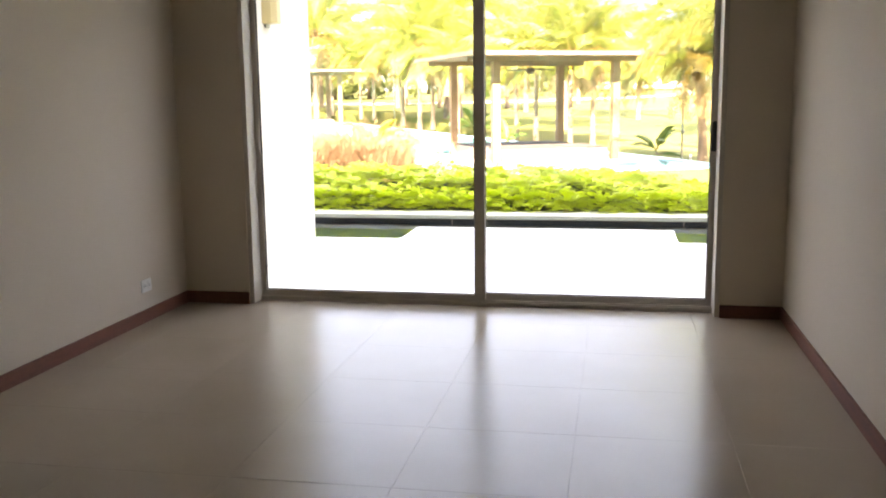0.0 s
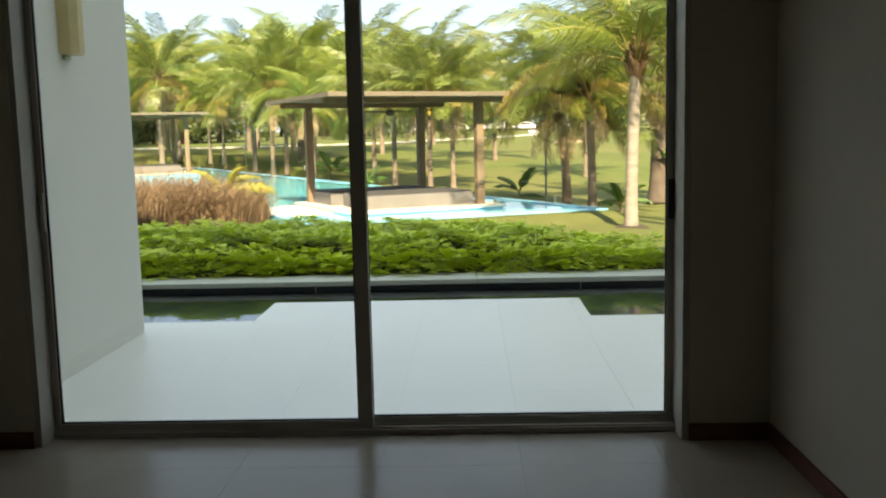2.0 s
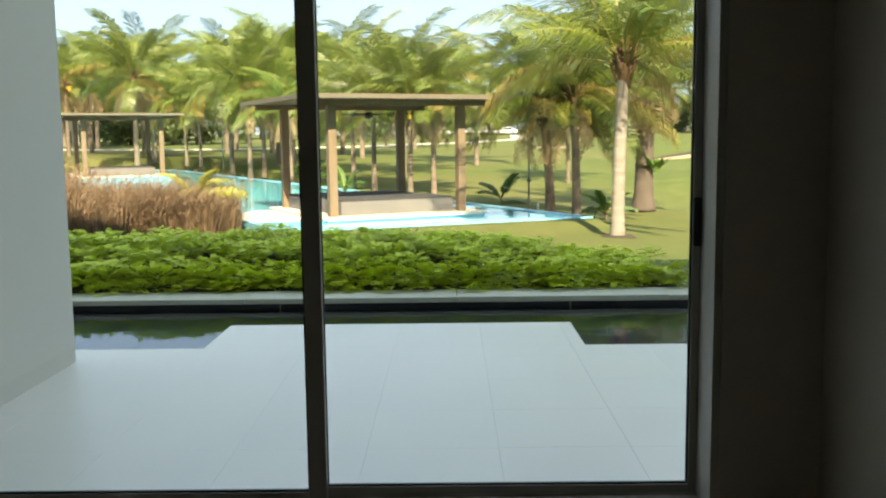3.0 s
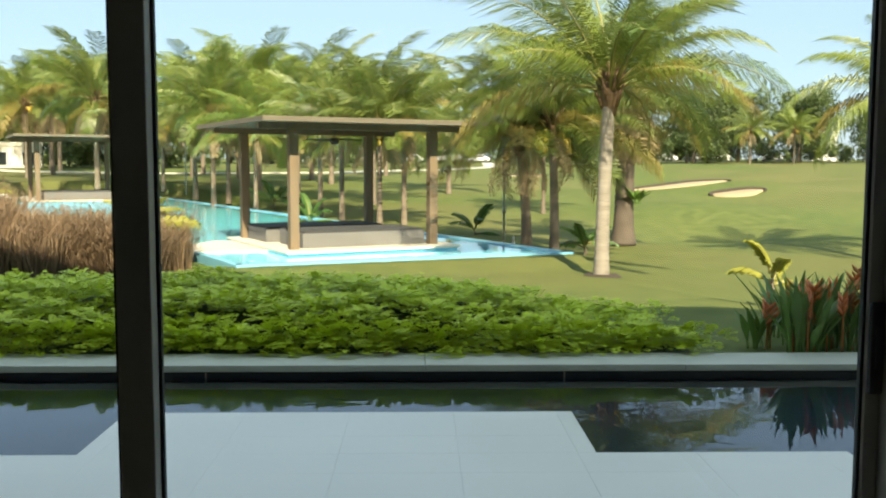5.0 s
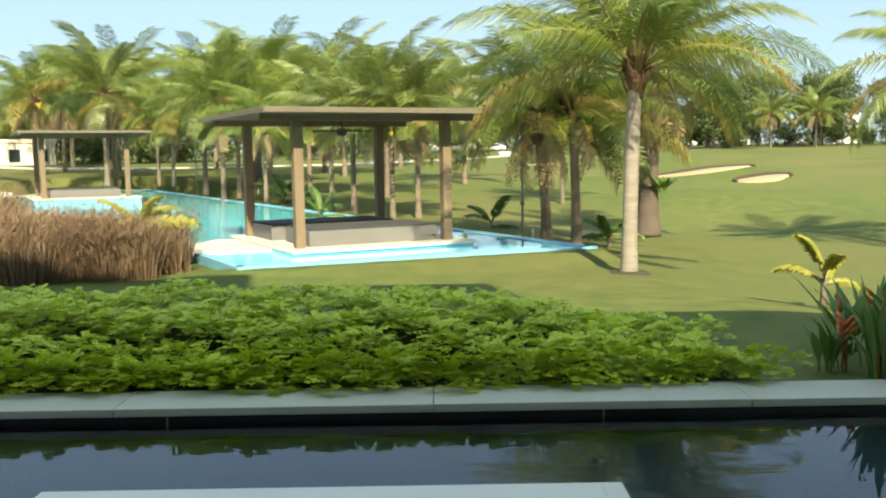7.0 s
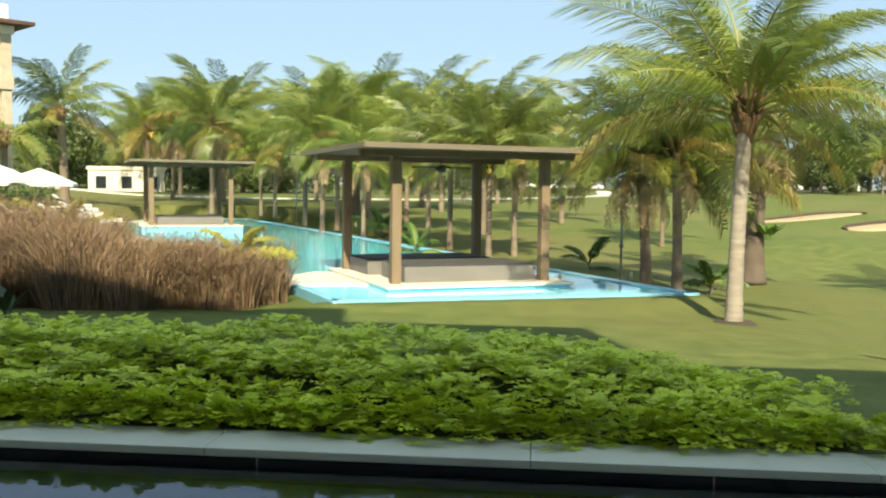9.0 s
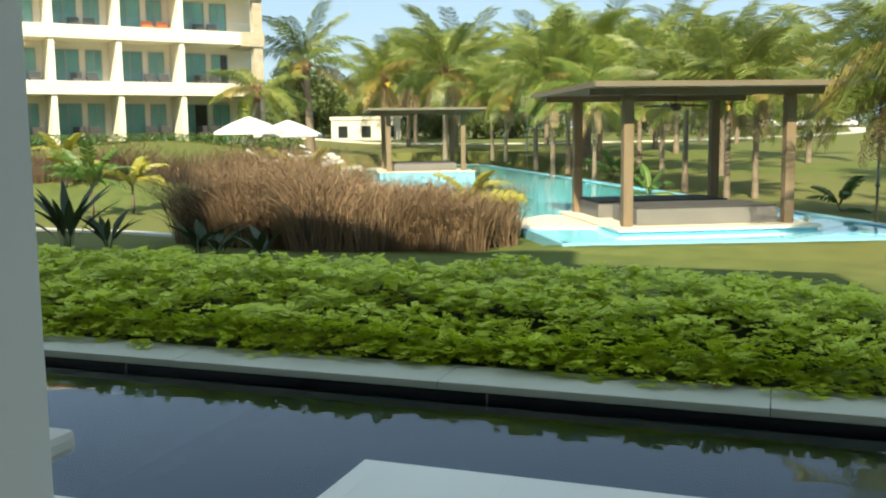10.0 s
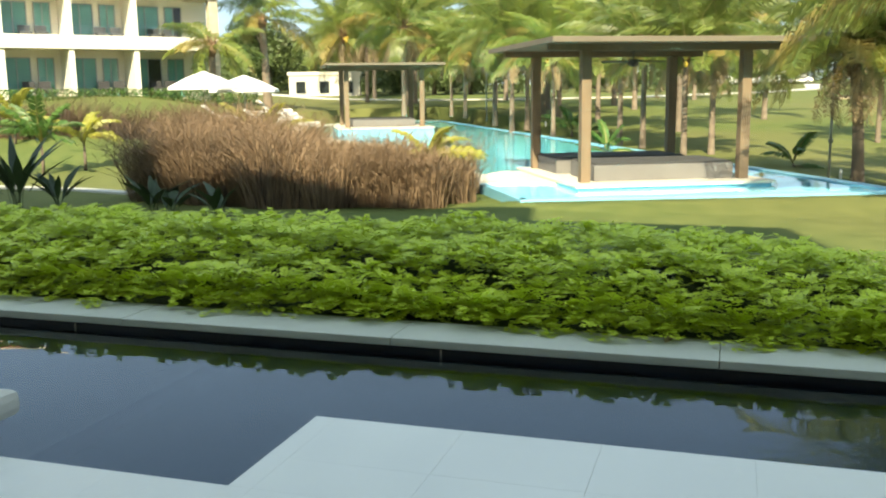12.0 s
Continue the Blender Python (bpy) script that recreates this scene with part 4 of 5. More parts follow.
for f in range(3):
    z0, z1 = f * E + (0.0 if f == 0 else 0.423), (f + 1) * E - 0.283
    for k, x in enumerate((0.0,) + BAYS):
        w = 0.28
        bm = bmesh.new()
        if x == 0.0:
            box(bm, -0.55, -0.02, 0.0, 0.5, z0, z1, 0.01)
        else:
            box(bm, x - w / 2, x + w / 2, -0.02, REC - 0.003, z0 - (0.4 if f == 0 else 0), z1, 0.01)
        part("pier" if x else "corner_column", bm, M_APTS if x == 0 else M_APT, apt)
    for k, x in enumerate(BAYS):
        xr = (0.0 if k == 0 else BAYS[k - 1]) - 0.3
        width = xr - x - 0.3
        wins = ((0.03, 0.54), (0.66, 0.97)) if k else ((0.04, 0.42), (0.50, 0.74))
        for j, (u, v) in enumerate(wins):
            fr = bmesh.new()
            a, b = x + 0.2 + width * u, x + 0.2 + width * v
            zb, zt = f * E + 0.02, f * E + 2.2
            for q in ((a, a + 0.06, zb, zt), (b - 0.06, b, zb, zt), (a + 0.06, b - 0.06, zt - 0.06, zt), ((a + b) / 2 - 0.03, (a + b) / 2 + 0.03, zb, zt - 0.06)):
                box(fr, q[0], q[1], REC - 0.08, REC - 0.003, q[2], q[3])
            wn_ = part("window", fr, M_STEEL, apt)
            dark = (k == 0 and j == 1 and f == 1) or (k == 0 and j == 0 and f == 0)
            for c, (p, q) in enumerate(((a + 0.06, (a + b) / 2 - 0.03), ((a + b) / 2 + 0.03, b - 0.06))):
                part("pane", box(bmesh.new(), p, q, REC - 0.05, REC - 0.03, zb, zt - 0.06), M_DARKG if dark and c else M_TEAL, wn_)
        if f:
            part("glass_railing", box(bmesh.new(), x + 0.15, xr + 0.14, 0.05, 0.065, z0, z0 + 0.55), M_GLASS, apt, "clear glass balcony railing").visible_shadow = False
        if f < 2 or k < 3:
            bm = bmesh.new()
            cx = x + 0.9 + (0.7 if k % 2 else 0.2)
            for d in (0.0, 0.8):
                box(bm, cx + d, cx + d + 0.6, 0.9, 1.5, f * E + 0.32, f * E + 0.62, 0.05)
                box(bm, cx + d, cx + d + 0.6, 1.42, 1.52, f * E + 0.62, f * E + 0.95, 0.03)
                for lx in (0.04, 0.54):
                    for ly in (0.95, 1.45):
                        box(bm, cx + d + lx - 0.02, cx + d + lx + 0.02, ly - 0.02, ly + 0.02, f * E + (0.0 if f == 0 else 0.02), f * E + 0.33)
            part("balcony_chairs", bm, M_FLOWER if (f == 2 and k == 1) else M_SLAT, apt, "low balcony armchairs")

# low clipped hedge in front of the apartments
rng = random.Random(14)
rotm = Matrix.Translation((-27.96, 47.77, 1.25)) @ Matrix.Rotation(radians(APT_ANG), 4, "Z")
V, F = [], []
for _ in range(9000):
    p = rotm @ Vector((rng.uniform(-22, 1.0), rng.uniform(-3.3, -2.3), rng.uniform(-0.3, 0.5)))
    d = Vector((rng.gauss(0, 1), rng.gauss(0, 1), rng.gauss(0.3, 1))).normalized() * 0.1
    w = d.cross(Vector((rng.gauss(0, 1), rng.gauss(0, 1), 1))).normalized() * 0.05
    b = len(V)
    V += [p - w, p + w, p + d]
    F.append((b, b + 1, b + 2))
me = bpy.data.meshes.new("far_hedge")
me.from_pydata([tuple(v) for v in V], [], F)
me.materials.append(M_GREENPALM)
tagged(new("far_hedge", me), "low yellow-green hedge before the apartments", "hedge", "", "stuff")

# ---- parasols and loungers ----
def parasol(at, rz):
    g = thing("parasol", "open white canvas parasol on a pole", "parasol", at, rz, "white parasols")
    part("pole", tube(bmesh.new(), [(0, 0, 0), (0, 0, 1.85)], [0.03, 0.03], 8), M_STEEL, g)
    part("base", box(bmesh.new(), -0.3, 0.3, -0.3, 0.3, -0.1, 0.08, 0.02), M_STEEL, g)
    bm = bmesh.new()
    n, rings = 8, []
    for r, z in ((0.05, 2.05), (0.8, 1.78), (1.65, 1.38), (1.66, 1.26)):
        rings.append([bm.verts.new((r * math.cos(k * math.tau / n), r * math.sin(k * math.tau / n), z)) for k in range(n)])
    for r, q in zip(rings, rings[1:]):
        for k in range(n):
            bm.faces.new((r[k], r[(k + 1) % n], q[(k + 1) % n], q[k]))
    bm.faces.new(rings[0])
    can = part("canopy", bm, M_CANVAS, g)
    mod = can.modifiers.new("thick", "SOLIDIFY")
    mod.thickness = 0.01
    for k in range(n):
        a = k * math.tau / n
        part("rib", tube(bmesh.new(), [(0.04 * math.cos(a), 0.04 * math.sin(a), 1.98), (1.6 * math.cos(a), 1.6 * math.sin(a), 1.34)], [0.012, 0.008], 5), M_STEEL, g)
    return g


pz = land(-22.4, 36.8)
par = parasol((-22.4, 36.8, pz + 0.05), 10)
copy_thing(par, pose(-22.2, 40.0, land(-22.2, 40.0) + 0.05, 0, 0, 40))


def lounger(at, rz):
    g = thing("sun_lounger", "white cushioned sun lounger with raised back", "sun lounger", at, rz, "sun loungers by the pool")
    part("frame", box(bmesh.new(), -0.33, 0.33, -0.95, 0.95, 0.24, 0.30, 0.015), M_CANVAS, g)
    for x in (-0.28, 0.28):
        for y in (-0.8, 0.8):
            part("leg", box(bmesh.new(), x - 0.03, x + 0.03, y - 0.03, y + 0.03, -0.12, 0.24, 0.005), M_CANVAS, g)
    part("mattress", box(bmesh.new(), -0.31, 0.31, -0.93, 0.25, 0.30, 0.40, 0.03), M_CANVAS, g)
    part("backrest", box(bmesh.new(), -0.31, 0.31, 0, 0.78, 0, 0.10, 0.03, Matrix.Translation((0, 0.25, 0.32)) @ Matrix.Rotation(radians(38), 4, "X")), M_CANVAS, g)
    return g


lo = None
for x, y, r in ((-20.6, 35.2, 130), (-19.4, 36.6, 130), (-18.6, 38.2, 130), (-20.2, 39.8, 130), (-21.5, 42.0, 130), (-22.8, 44.0, 130)):
    at = (x, y, land(x, y) + 0.14)
    if lo is None:
        lo = lounger(at, r)
    else:
        copy_thing(lo, pose(*at, 0, 0, r))

# ---- trees and houses far off ----
def tree(label, at, height, crown_r, seed):
    rng = random.Random(seed)
    g = thing("tree", label, "tree", at, 0, "far trees")
    bm = bmesh.new()
    tube(bm, [(0, 0, -0.3), (0.05, 0, height * 0.25), (0, 0.1, height * 0.5)], [0.32, 0.22, 0.15], 8)
    for k in range(6):
        a = k * 1.1
        tube(bm, [(0, 0.05, height * (0.25 + 0.03 * k)), (math.cos(a) * crown_r * 0.35, math.sin(a) * crown_r * 0.35, height * 0.55), (math.cos(a) * crown_r * 0.7, math.sin(a) * crown_r * 0.7, height * 0.72)], [0.12, 0.08, 0.03], 6)
    part("trunk", bm, M_BARK, g)
    V, F = [], []
    clumps = [(rng.gauss(0, 0.45) * crown_r, rng.gauss(0, 0.45) * crown_r, height * rng.uniform(0.10, 0.92), crown_r * rng.uniform(0.22, 0.40)) for _ in range(38)]
    for cx, cy, cz, r in clumps:
        for _ in range(170):
            d = Vector((rng.gauss(0, 1), rng.gauss(0, 1), rng.gauss(0, 0.8))).normalized()
            p = Vector((cx, cy, cz)) + d * r * rng.uniform(0.6, 1.05)
            t = Vector((rng.gauss(0, 1), rng.gauss(0, 1), rng.gauss(0, 1))).normalized() * rng.uniform(0.35, 0.75)
            w = t.cross(d).normalized() * 0.24
            b = len(V)
            V += [p - w, p + t * 0.5 - w * 0.2 + w, p + t, p + w]
            F.append((b, b + 1, b + 2, b + 3))
    me = bpy.data.meshes.new("crown")
    me.from_pydata([tuple(v) for v in V], [], F)
    me.materials.append(M_TREE)
    part("crown", me, None, g)
    return g


t1 = tree("broad dark green tree beyond the golf course", ground_at(64, 156), 13, 6.0, 1)
t2 = tree("broad green tree beyond the palms", ground_at(-14, 118), 9.5, 5.0, 2)
rng = random.Random(77)
for i in range(15):
    x, y = 44 + i * 6.5 + rng.uniform(-2, 2), 150 + rng.uniform(-6, 22)
    if 58 < x < 66:
        continue
    k = rng.uniform(0.8, 1.15)
    copy_thing(t1, pose(*ground_at(x, y), 0, 0, rng.uniform(0, 360)) @ Matrix.Diagonal((k, k, k, 1)))
for i in range(14):
    x, y = 40 + i * 4.2 + rng.uniform(-1.5, 1.5), 168 + rng.uniform(-4, 5)
    k = rng.uniform(0.22, 0.42)
    copy_thing(t1, pose(*ground_at(x, y), 0, 0, rng.uniform(0, 360)) @ Matrix.Diagonal((k, k, k, 1)))
for i in range(34):
    x, y = -100 + i * 3.7 + rng.uniform(-1.5, 1.5), 122 + rng.uniform(-14, 40) + 0.12 * i
    if -18 < x < 15:
        y += 72
    k = rng.uniform(0.75, 1.15)
    copy_thing(t2, pose(*ground_at(x, y), 0, 0, rng.uniform(0, 360)) @ Matrix.Diagonal((k, k, k, 1)))
for i in range(16):
    x = 24 + i * 3.0
    k = rng.uniform(0.55, 0.85)
    copy_thing(t2, pose(*ground_at(x, 205 + rng.uniform(-6, 12)), 0, 0, rng.uniform(0, 360)) @ Matrix.Diagonal((k, k, k, 1)))


def house(at, rz, w, d, storeys, seed, wall_m=M_HOUSE):
    g = thing("house", "white rendered house beyond the golf course", "house", at, rz, "far white houses")
    H = storeys * 3.0
    part("wall", box(bmesh.new(), -w / 2, w / 2, -d / 2, d / 2, -1, H, 0.03), wall_m, g)
    part("parapet", box(bmesh.new(), -w / 2 - 0.15, w / 2 + 0.15, -d / 2 - 0.15, d / 2 + 0.15, H + 0.002, H + 0.45, 0.03), wall_m, g)
    if storeys > 1:
        part("roof", box(bmesh.new(), -w / 4, w / 4, -d / 4, d / 4, H + 0.452, H + 1.3, 0.3), M_RTILE, g)
    n = max(2, int(w / 3))
    for s_ in range(storeys):
        for k in range(n):
            x = -w / 2 + w * (k + 0.5) / n
            fr = part("window", box(bmesh.new(), x - 0.65, x + 0.65, -d / 2 - 0.06, -d / 2 - 0.002, s_ * 3 + 0.7, s_ * 3 + 2.3, 0.01), M_STEEL, g)
            part("pane", box(bmesh.new(), x - 0.57, x + 0.57, -d / 2 - 0.075, -d / 2 - 0.062, s_ * 3 + 0.78, s_ * 3 + 2.22), M_DARKG, fr)
    return g


house(ground_at(66, 212), 15, 7, 7, 3, 1)
house(ground_at(55, 210), -10, 5, 6, 2, 2)
house(ground_at(88, 205), 10, 6, 6, 2, 3)
house(ground_at(-51, 113, -0.4), 20, 9, 5, 1, 4, M_DECK)

# ---- parked cars ----
def car(at, rz, L, W, H, paint, label, van=False):
    g = thing("car", label, "car", at, rz, "parked cars")
    if van:
        prof = [(0, 0.35), (0, 0.95), (0.9, 1.1), (1.5, H), (L, H), (L, 0.35)]
    else:
        prof = [(0, 0.35), (0, 0.75), (1.2, 0.92), (1.9, H), (3.3, H), (4.0, 0.98), (L, 0.9), (L, 0.35)]
    bm = bmesh.new()
    a = [bm.verts.new((x - L / 2, -W / 2, z)) for x, z in prof]
    b = [bm.verts.new((x - L / 2, W / 2, z)) for x, z in prof]
    bm.faces.new(a)
    bm.faces.new(b[::-1])
    for i in range(len(prof)):
        j = (i + 1) % len(prof)
        bm.faces.new((a[j], a[i], b[i], b[j]))
    bmesh.ops.recalc_face_normals(bm, faces=bm.faces[:])
    bmesh.ops.bevel(bm, geom=bm.edges[:], offset=0.06, segments=2, affect="EDGES")
    part("body", bm, paint, g)
    for y in (-W / 2 - 0.012, W / 2 + 0.002):
        x0, x1 = (1.35, L - 0.4) if van else (1.75, 3.45)
        part("window", box(bmesh.new(), x0 - L / 2, x1 - L / 2, y, y + 0.01, H * 0.66, H - 0.14, 0.004), M_DARKG, g)
    for x in (0.85, L - 0.85):
        for y in (-W / 2 + 0.08, W / 2 - 0.08):
            t = bmesh.new()
            bmesh.ops.create_cone(t, cap_ends=True, segments=20, radius1=0.33, radius2=0.33, depth=0.2, matrix=Matrix.Translation((x - L / 2, y, 0.33)) @ Matrix.Rotation(radians(90), 4, "X"))
            wh = part("wheel", t, M_TYRE, g)
            t = bmesh.new()
            bmesh.ops.create_cone(t, cap_ends=True, segments=16, radius1=0.2, radius2=0.2, depth=0.22, matrix=Matrix.Translation((x - L / 2, y, 0.33)) @ Matrix.Rotation(radians(90), 4, "X"))
            part("rim", t, M_STEEL, wh)
    return g


for x, y, r, p, v in ((-2.0, 172, 0, M_CARW, 0), (5.4, 175, 0, M_CARW, 1), (10.5, 176, 0, M_CARW, 0), (-12, 172, 0, M_CARG, 0), (-20, 172, 0, M_CARW, 0),
                      (-29, 171, 0, M_CARG, 0), (47.5, 180, 0, M_CARW, 0), (53.5, 180, 0, M_CARG, 0), (58, 182, 0, M_CARW, 1), (70, 184, 0, M_CARW, 0), (33, 180, 0, M_CARG, 0)):
    car(ground_at(x, y, 0.05), r, 5.4 if v else 4.5, 1.85, 2.25 if v else 1.45, p, "white passenger van parked beyond the golf course" if v else ("white car parked beyond the golf course" if p is M_CARW else "silver car parked beyond the golf course"), bool(v))


def ribbon(name, label, pts, width, material, lift=0.03):
    """A flat way that follows the lawn."""
    bm, rows = bmesh.new(), []
    dense = []
    for (x0, y0), (x1, y1) in zip(pts, pts[1:]):
        n = max(2, int(math.hypot(x1 - x0, y1 - y0) / 0.7))
        dense += [(x0 + (x1 - x0) * i / n, y0 + (y1 - y0) * i / n) for i in range(n)]
    dense.append(pts[-1])
    for i, (x, y) in enumerate(dense):
        a, b = dense[max(0, i - 1)], dense[min(len(dense) - 1, i + 1)]
        d = Vector((b[0] - a[0], b[1] - a[1], 0)).normalized()
        s = Vector((-d.y, d.x, 0)) * width / 2
        z = max(land(x + s.x, y + s.y), land(x - s.x, y - s.y), land(x, y)) + lift
        p = Vector((x, y, z))
        rows.append([bm.verts.new(q) for q in (p + s - Vector((0, 0, 0.2)), p + s, p - s, p - s - Vector((0, 0, 0.2)))])
    for r, q in zip(rows, rows[1:]):
        for k in range(3):
            bm.faces.new((r[k], q[k], q[k + 1], r[k + 1]))
    solid(name, bm, material, label, "path")


ribbon("garden_path", "pale concrete path edge across the lawn", [(-11.6, 17.6), (-14.5, 18.4), (-19, 18.6), (-28, 18)], 0.35, M_PATH, 0.05)
ribbon("cart_path", "pale golf cart path behind the palms", [(-70, 96), (-30, 88), (-8, 84), (2, 96), (10, 130), (12, 168)], 2.4, M_PATH, 0.1)
ribbon("parking_road", "dark asphalt road with parked cars", [(-60, 176), (20, 180), (110, 186)], 7, M_ROAD, 0.02)


def bunker(x, y, rx, ry, seed):
    """A sand hollow with a raised turf lip."""
    rng = random.Random(seed)
    g = thing("bunker", "sand bunker with a dark turf lip", "bunker", ground_at(x, y), 0, "sand bunkers")
    ph = [rng.uniform(0, 6) for _ in range(3)]

    def ring(k, dz):
        out = []
        for i in range(36):
            a = i * math.tau / 36
            r = k * (1 + 0.14 * math.sin(2 * a + ph[0]) + 0.10 * math.sin(3 * a + ph[1]))
            px, py = x + math.cos(a) * rx * r, y + math.sin(a) * ry * r
            out.append((px - x, py - y, land(px, py) - land(x, y) + dz))
        return out
    for nm, m, rs in (("sand", M_SAND, (ring(0.02, 0.10), ring(0.5, 0.09), ring(0.95, 0.07), ring(1.0, 0.0))), ("lip", M_SOIL, None)):
        bm = bmesh.new()
        if rs is None:
            far = [q for q, i in zip(ring(1.06, 0.05), range(36)) if i <= 20]
            tube(bm, far, [0.05 + 0.13 * math.sin(math.pi * i / 20) for i in range(21)], 6)
        else:
            rr = [[bm.verts.new(p) for p in r] for r in rs]
            for r, q in zip(rr, rr[1:]):
                for k in range(36):
                    bm.faces.new((r[k], r[(k + 1) % 36], q[(k + 1) % 36], q[k])).smooth = True
            bm.faces.new(rr[0])
            bmesh.ops.recalc_face_normals(bm, faces=bm.faces[:])
        part(nm, bm, m, g)


bunker(16.4, 57.5, 3.0, 1.5, 1)
bunker(18.3, 52.0, 1.6, 0.8, 2)
bunker(8.5, 75.0, 1.2, 1.5, 3)

# ---- lamp posts, markers, shrub ----
def lamp_post(at, h):
    g = thing("garden_lamp_post", "slim grey garden lamp post with lantern", "lamp post", at, 0, "garden lamp posts")
    part("pole", tube(bmesh.new(), [(0, 0, -0.2), (0, 0, h)], [0.035, 0.03], 8), M_STEEL, g)
    part("collar", tube(bmesh.new(), [(0, 0, 0.9), (0, 0, 1.0)], [0.06, 0.06], 8), M_STEEL, g)
    part("lantern", tube(bmesh.new(), [(0, 0, h), (0, 0, h + 0.08), (0, 0, h + 0.42), (0, 0, h + 0.48)], [0.08, 0.14, 0.17, 0.05], 8), M_STEEL, g)


lamp_post(ground_at(2.35, 25.4), 3.0)
lamp_post(ground_at(-13.5, 52.0), 4.6)


def stake(x, y):
    g = thing("marker_stake", "short white marker stake in the lawn", "stake", ground_at(x, y), 0, "white stakes")
    part("stake", tube(bmesh.new(), [(0, 0, -0.1), (0, 0, 0.24), (0, 0, 0.26)], [0.035, 0.035, 0.02], 8), M_PLAST, g)


for x, y in ((2.63, 25.4), (-9.0, 46.5), (-13.0, 52.0)):
    stake(x, y)
leafy("shrub", "small bright green shrub against the stout palm", "shrub", (6.75, 27.75, 0.2), 26, 0.55, 0.12, 55, M_LANCE, 0, 0.9)

# ---- terrace fittings ----
sc = thing("wall_lamp", "amber glass wall lamp on the terrace wall", "wall lamp", (XT, 1.66, 1.88))
bm = bmesh.new()
pts = [(0.0, -0.085), (0.07, -0.075), (0.11, -0.04), (0.125, 0.0), (0.11, 0.04), (0.07, 0.075), (0.0, 0.085)]
prism(bm, pts, 0.03, 0.42)
part("shade", bm, M_AMBER, sc)
part("plate", box(bmesh.new(), 0.0, 0.02, -0.045, 0.045, 0.0, 0.028, 0.004), M_STEEL, sc)
part("cap", box(bmesh.new(), 0.0, 0.06, -0.05, 0.05, 0.422, 0.44, 0.004), M_STEEL, sc)

fan_g = thing("ceiling_fan", "dark ceiling fan hanging under the pergola roof", "ceiling fan", (PC[0], PC[1], 2.06), 20)
part("rod", tube(bmesh.new(), [(0, 0, 0.05), (0, 0, 0.31)], [0.02, 0.02], 8), M_SLAT, fan_g)
part("hub", tube(bmesh.new(), [(0, 0, -0.12), (0, 0, -0.06), (0, 0, 0.05)], [0.06, 0.13, 0.10], 12), M_SLAT, fan_g)
for k in range(4):
    bl = part("blade", box(bmesh.new(), 0.12, 0.72, -0.07, 0.07, -0.006, 0.006, 0.003), M_SLAT, fan_g)
    bl.matrix_basis = Matrix.Rotation(k * math.pi / 2, 4, "Z") @ Matrix.Rotation(0.2, 4, "X")

bm = bmesh.new()
lp = [bm.verts.new(p) for p in ((-0.05, 0, 0.004), (-0.015, 0.022, 0.014), (0.03, 0.015, 0.010), (0.055, 0, 0.03), (0.03, -0.016, 0.008), (-0.015, -0.022, 0.006))]
bm.faces.new(lp)
dl = tagged(new("fallen_leaf", mesh_of(bm, "fallen_leaf", M_DEAD)), "curled dry brown leaf lying on the kerb", "leaf")
dl.matrix_basis = pose(-0.31, 5.86, -0.098, 0, 0, 70)
dl.modifiers.new("thick", "SOLIDIFY").thickness = 0.002
for x in (-9.9, -7.15, -4.4, -1.67, 1.07, 3.8):
    solid("lining_joint", box(bmesh.new(), x - 0.006, x + 0.006, 5.509, 5.514, -0.4, -0.154), M_GROUT, "pale vertical joint in the black lining", "joint")

be = thing("stone_bench", "white rounded slab bench on the next terrace", "bench", (-3.35, 3.2, TZ))
part("slab", box(bmesh.new(), -0.9, 0.36, -0.22, 0.22, 0.04, 0.16, 0.04), M_OUT, be)
for x in (-0.75, 0.15):
    part("support", box(bmesh.new(), x - 0.06, x + 0.06, -0.16, 0.16, -0.4, 0.04, 0.01), M_OUT, be)


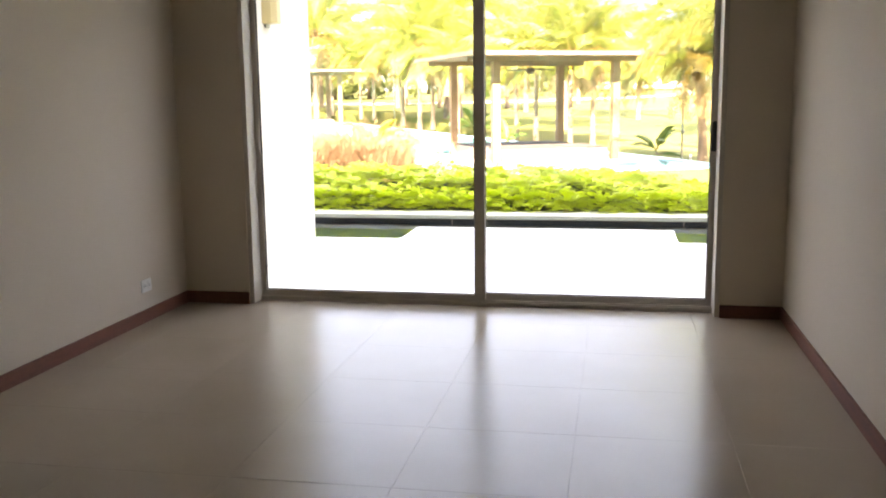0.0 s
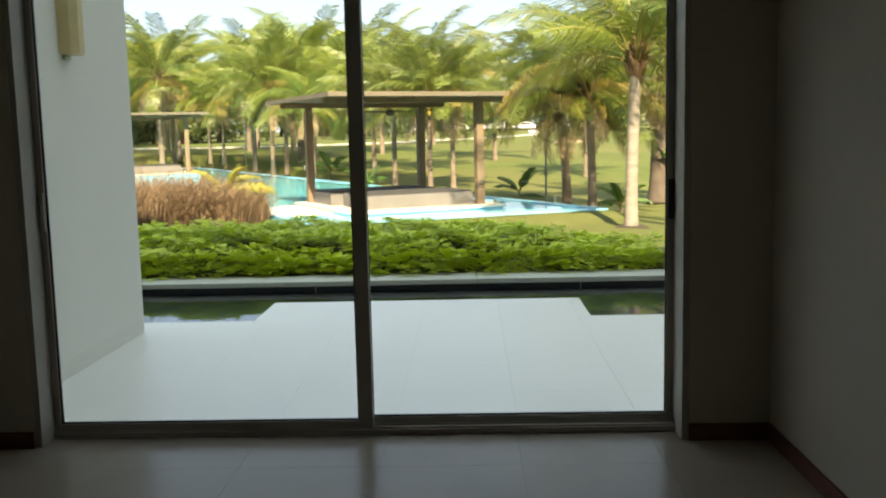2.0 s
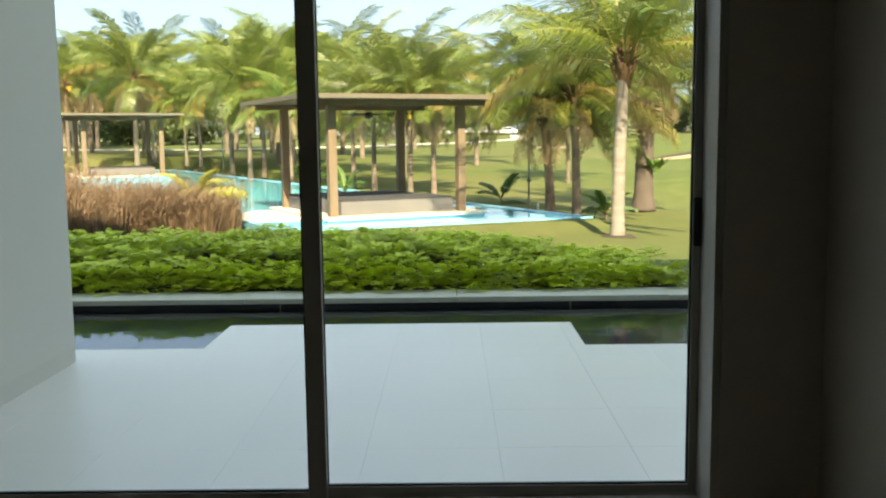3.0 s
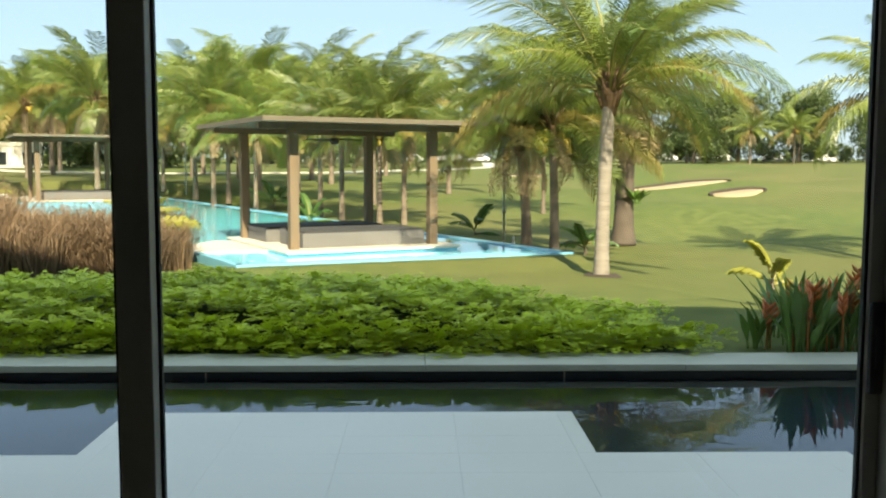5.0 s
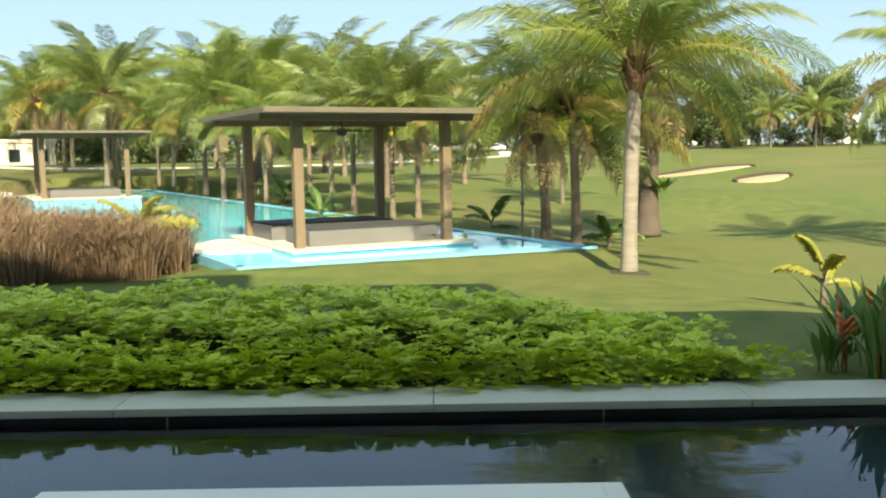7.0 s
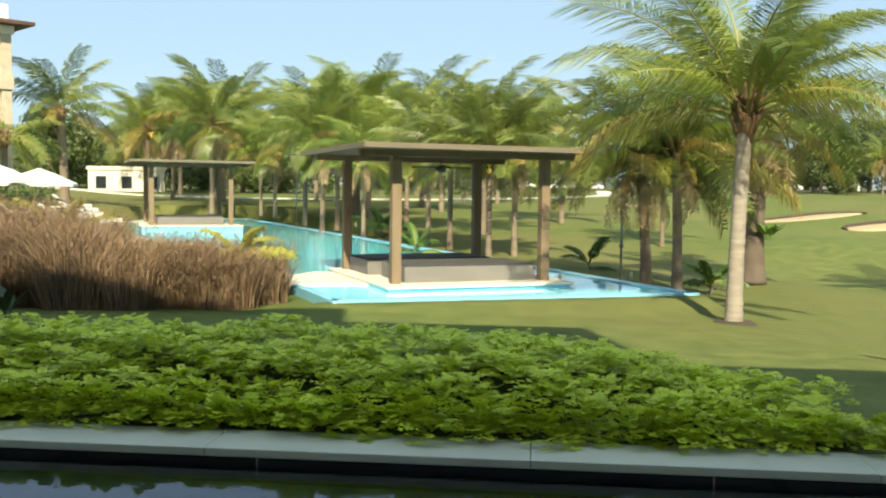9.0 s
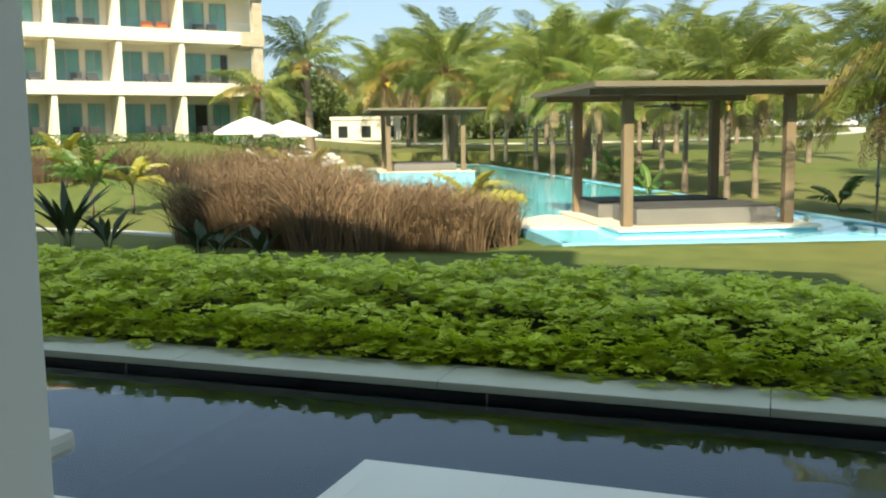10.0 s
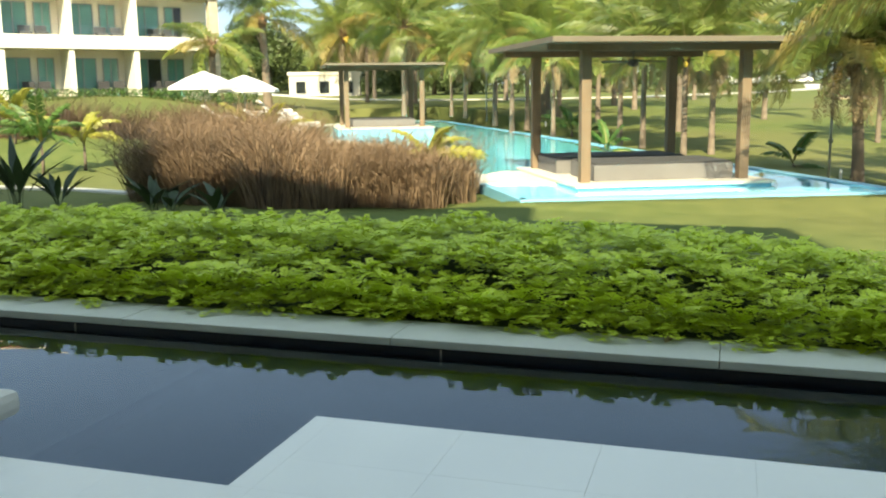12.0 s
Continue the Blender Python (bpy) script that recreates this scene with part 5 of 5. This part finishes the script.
def outlet(at, rz):
    g = thing("wall_socket", "white plastic wall socket plate", "socket", at, rz, "wall sockets")
    part("plate", box(bmesh.new(), -0.058, 0.058, -0.008, 0.0, -0.038, 0.038, 0.003), M_PLAST, g)
    for x in (-0.026, 0.026):
        ins = part("insert", box(bmesh.new(), x - 0.018, x + 0.018, -0.011, -0.008, -0.024, 0.024, 0.002), M_PLAST, g)
        for q in (-0.006, 0.006):
            part("slot", box(bmesh.new(), x + q - 0.0015, x + q + 0.0015, -0.0115, -0.0111, -0.008, 0.008), M_RUB, ins)


outlet((XR, -2.30, 0.25), 270)
outlet((XL, -0.45, 0.22), 90)

# ---- floor and terrace tiles ----
def tile_mesh(w, d, material):
    bm = bmesh.new()
    h = 0.0003
    lo_ = [bm.verts.new(p) for p in ((0, 0, -0.004), (w, 0, -0.004), (w, d, -0.004), (0, d, -0.004))]
    mi = [bm.verts.new(p) for p in ((0, 0, -h), (w, 0, -h), (w, d, -h), (0, d, -h))]
    hi = [bm.verts.new(p) for p in ((h, h, 0), (w - h, h, 0), (w - h, d - h, 0), (h, d - h, 0))]
    for r, q in ((lo_, mi), (mi, hi)):
        for k in range(4):
            bm.faces.new((r[k], r[(k + 1) % 4], q[(k + 1) % 4], q[k]))
    bm.faces.new(hi)
    return mesh_of(bm, "tile", material)


def lay(parent, x0, x1, y0, y1, ox, oy, z, material, gap=0.0010):
    """Tiles on a 0.6 m grid through (ox, oy), cut at the edges."""
    cache = {}
    i0, i1 = math.floor((x0 - ox) / GRID), math.ceil((x1 - ox) / GRID)
    j0, j1 = math.floor((y0 - oy) / GRID), math.ceil((y1 - oy) / GRID)
    for i in range(i0, i1):
        for j in range(j0, j1):
            a, b = max(x0, ox + i * GRID) + gap / 2, min(x1, ox + (i + 1) * GRID) - gap / 2
            c, d = max(y0, oy + j * GRID) + gap / 2, min(y1, oy + (j + 1) * GRID) - gap / 2
            if b - a < 0.02 or d - c < 0.02:
                continue
            key = (round(b - a, 3), round(d - c, 3))
            if key not in cache:
                cache[key] = tile_mesh(*key, material)
            part("tile", cache[key], None, parent).location = (a, c, z)


lay(floor, XL, XR, YB, 0.21, 0.145, -2.0, 0.0, M_TILE)
lay(terrace, -1.74, 0.855, 3.059, 3.845, -1.04, 3.36, TZ, M_TERR)
lay(terrace, -4.2, 2.13, WT, 3.059, -1.04, 3.36, TZ, M_TERR)
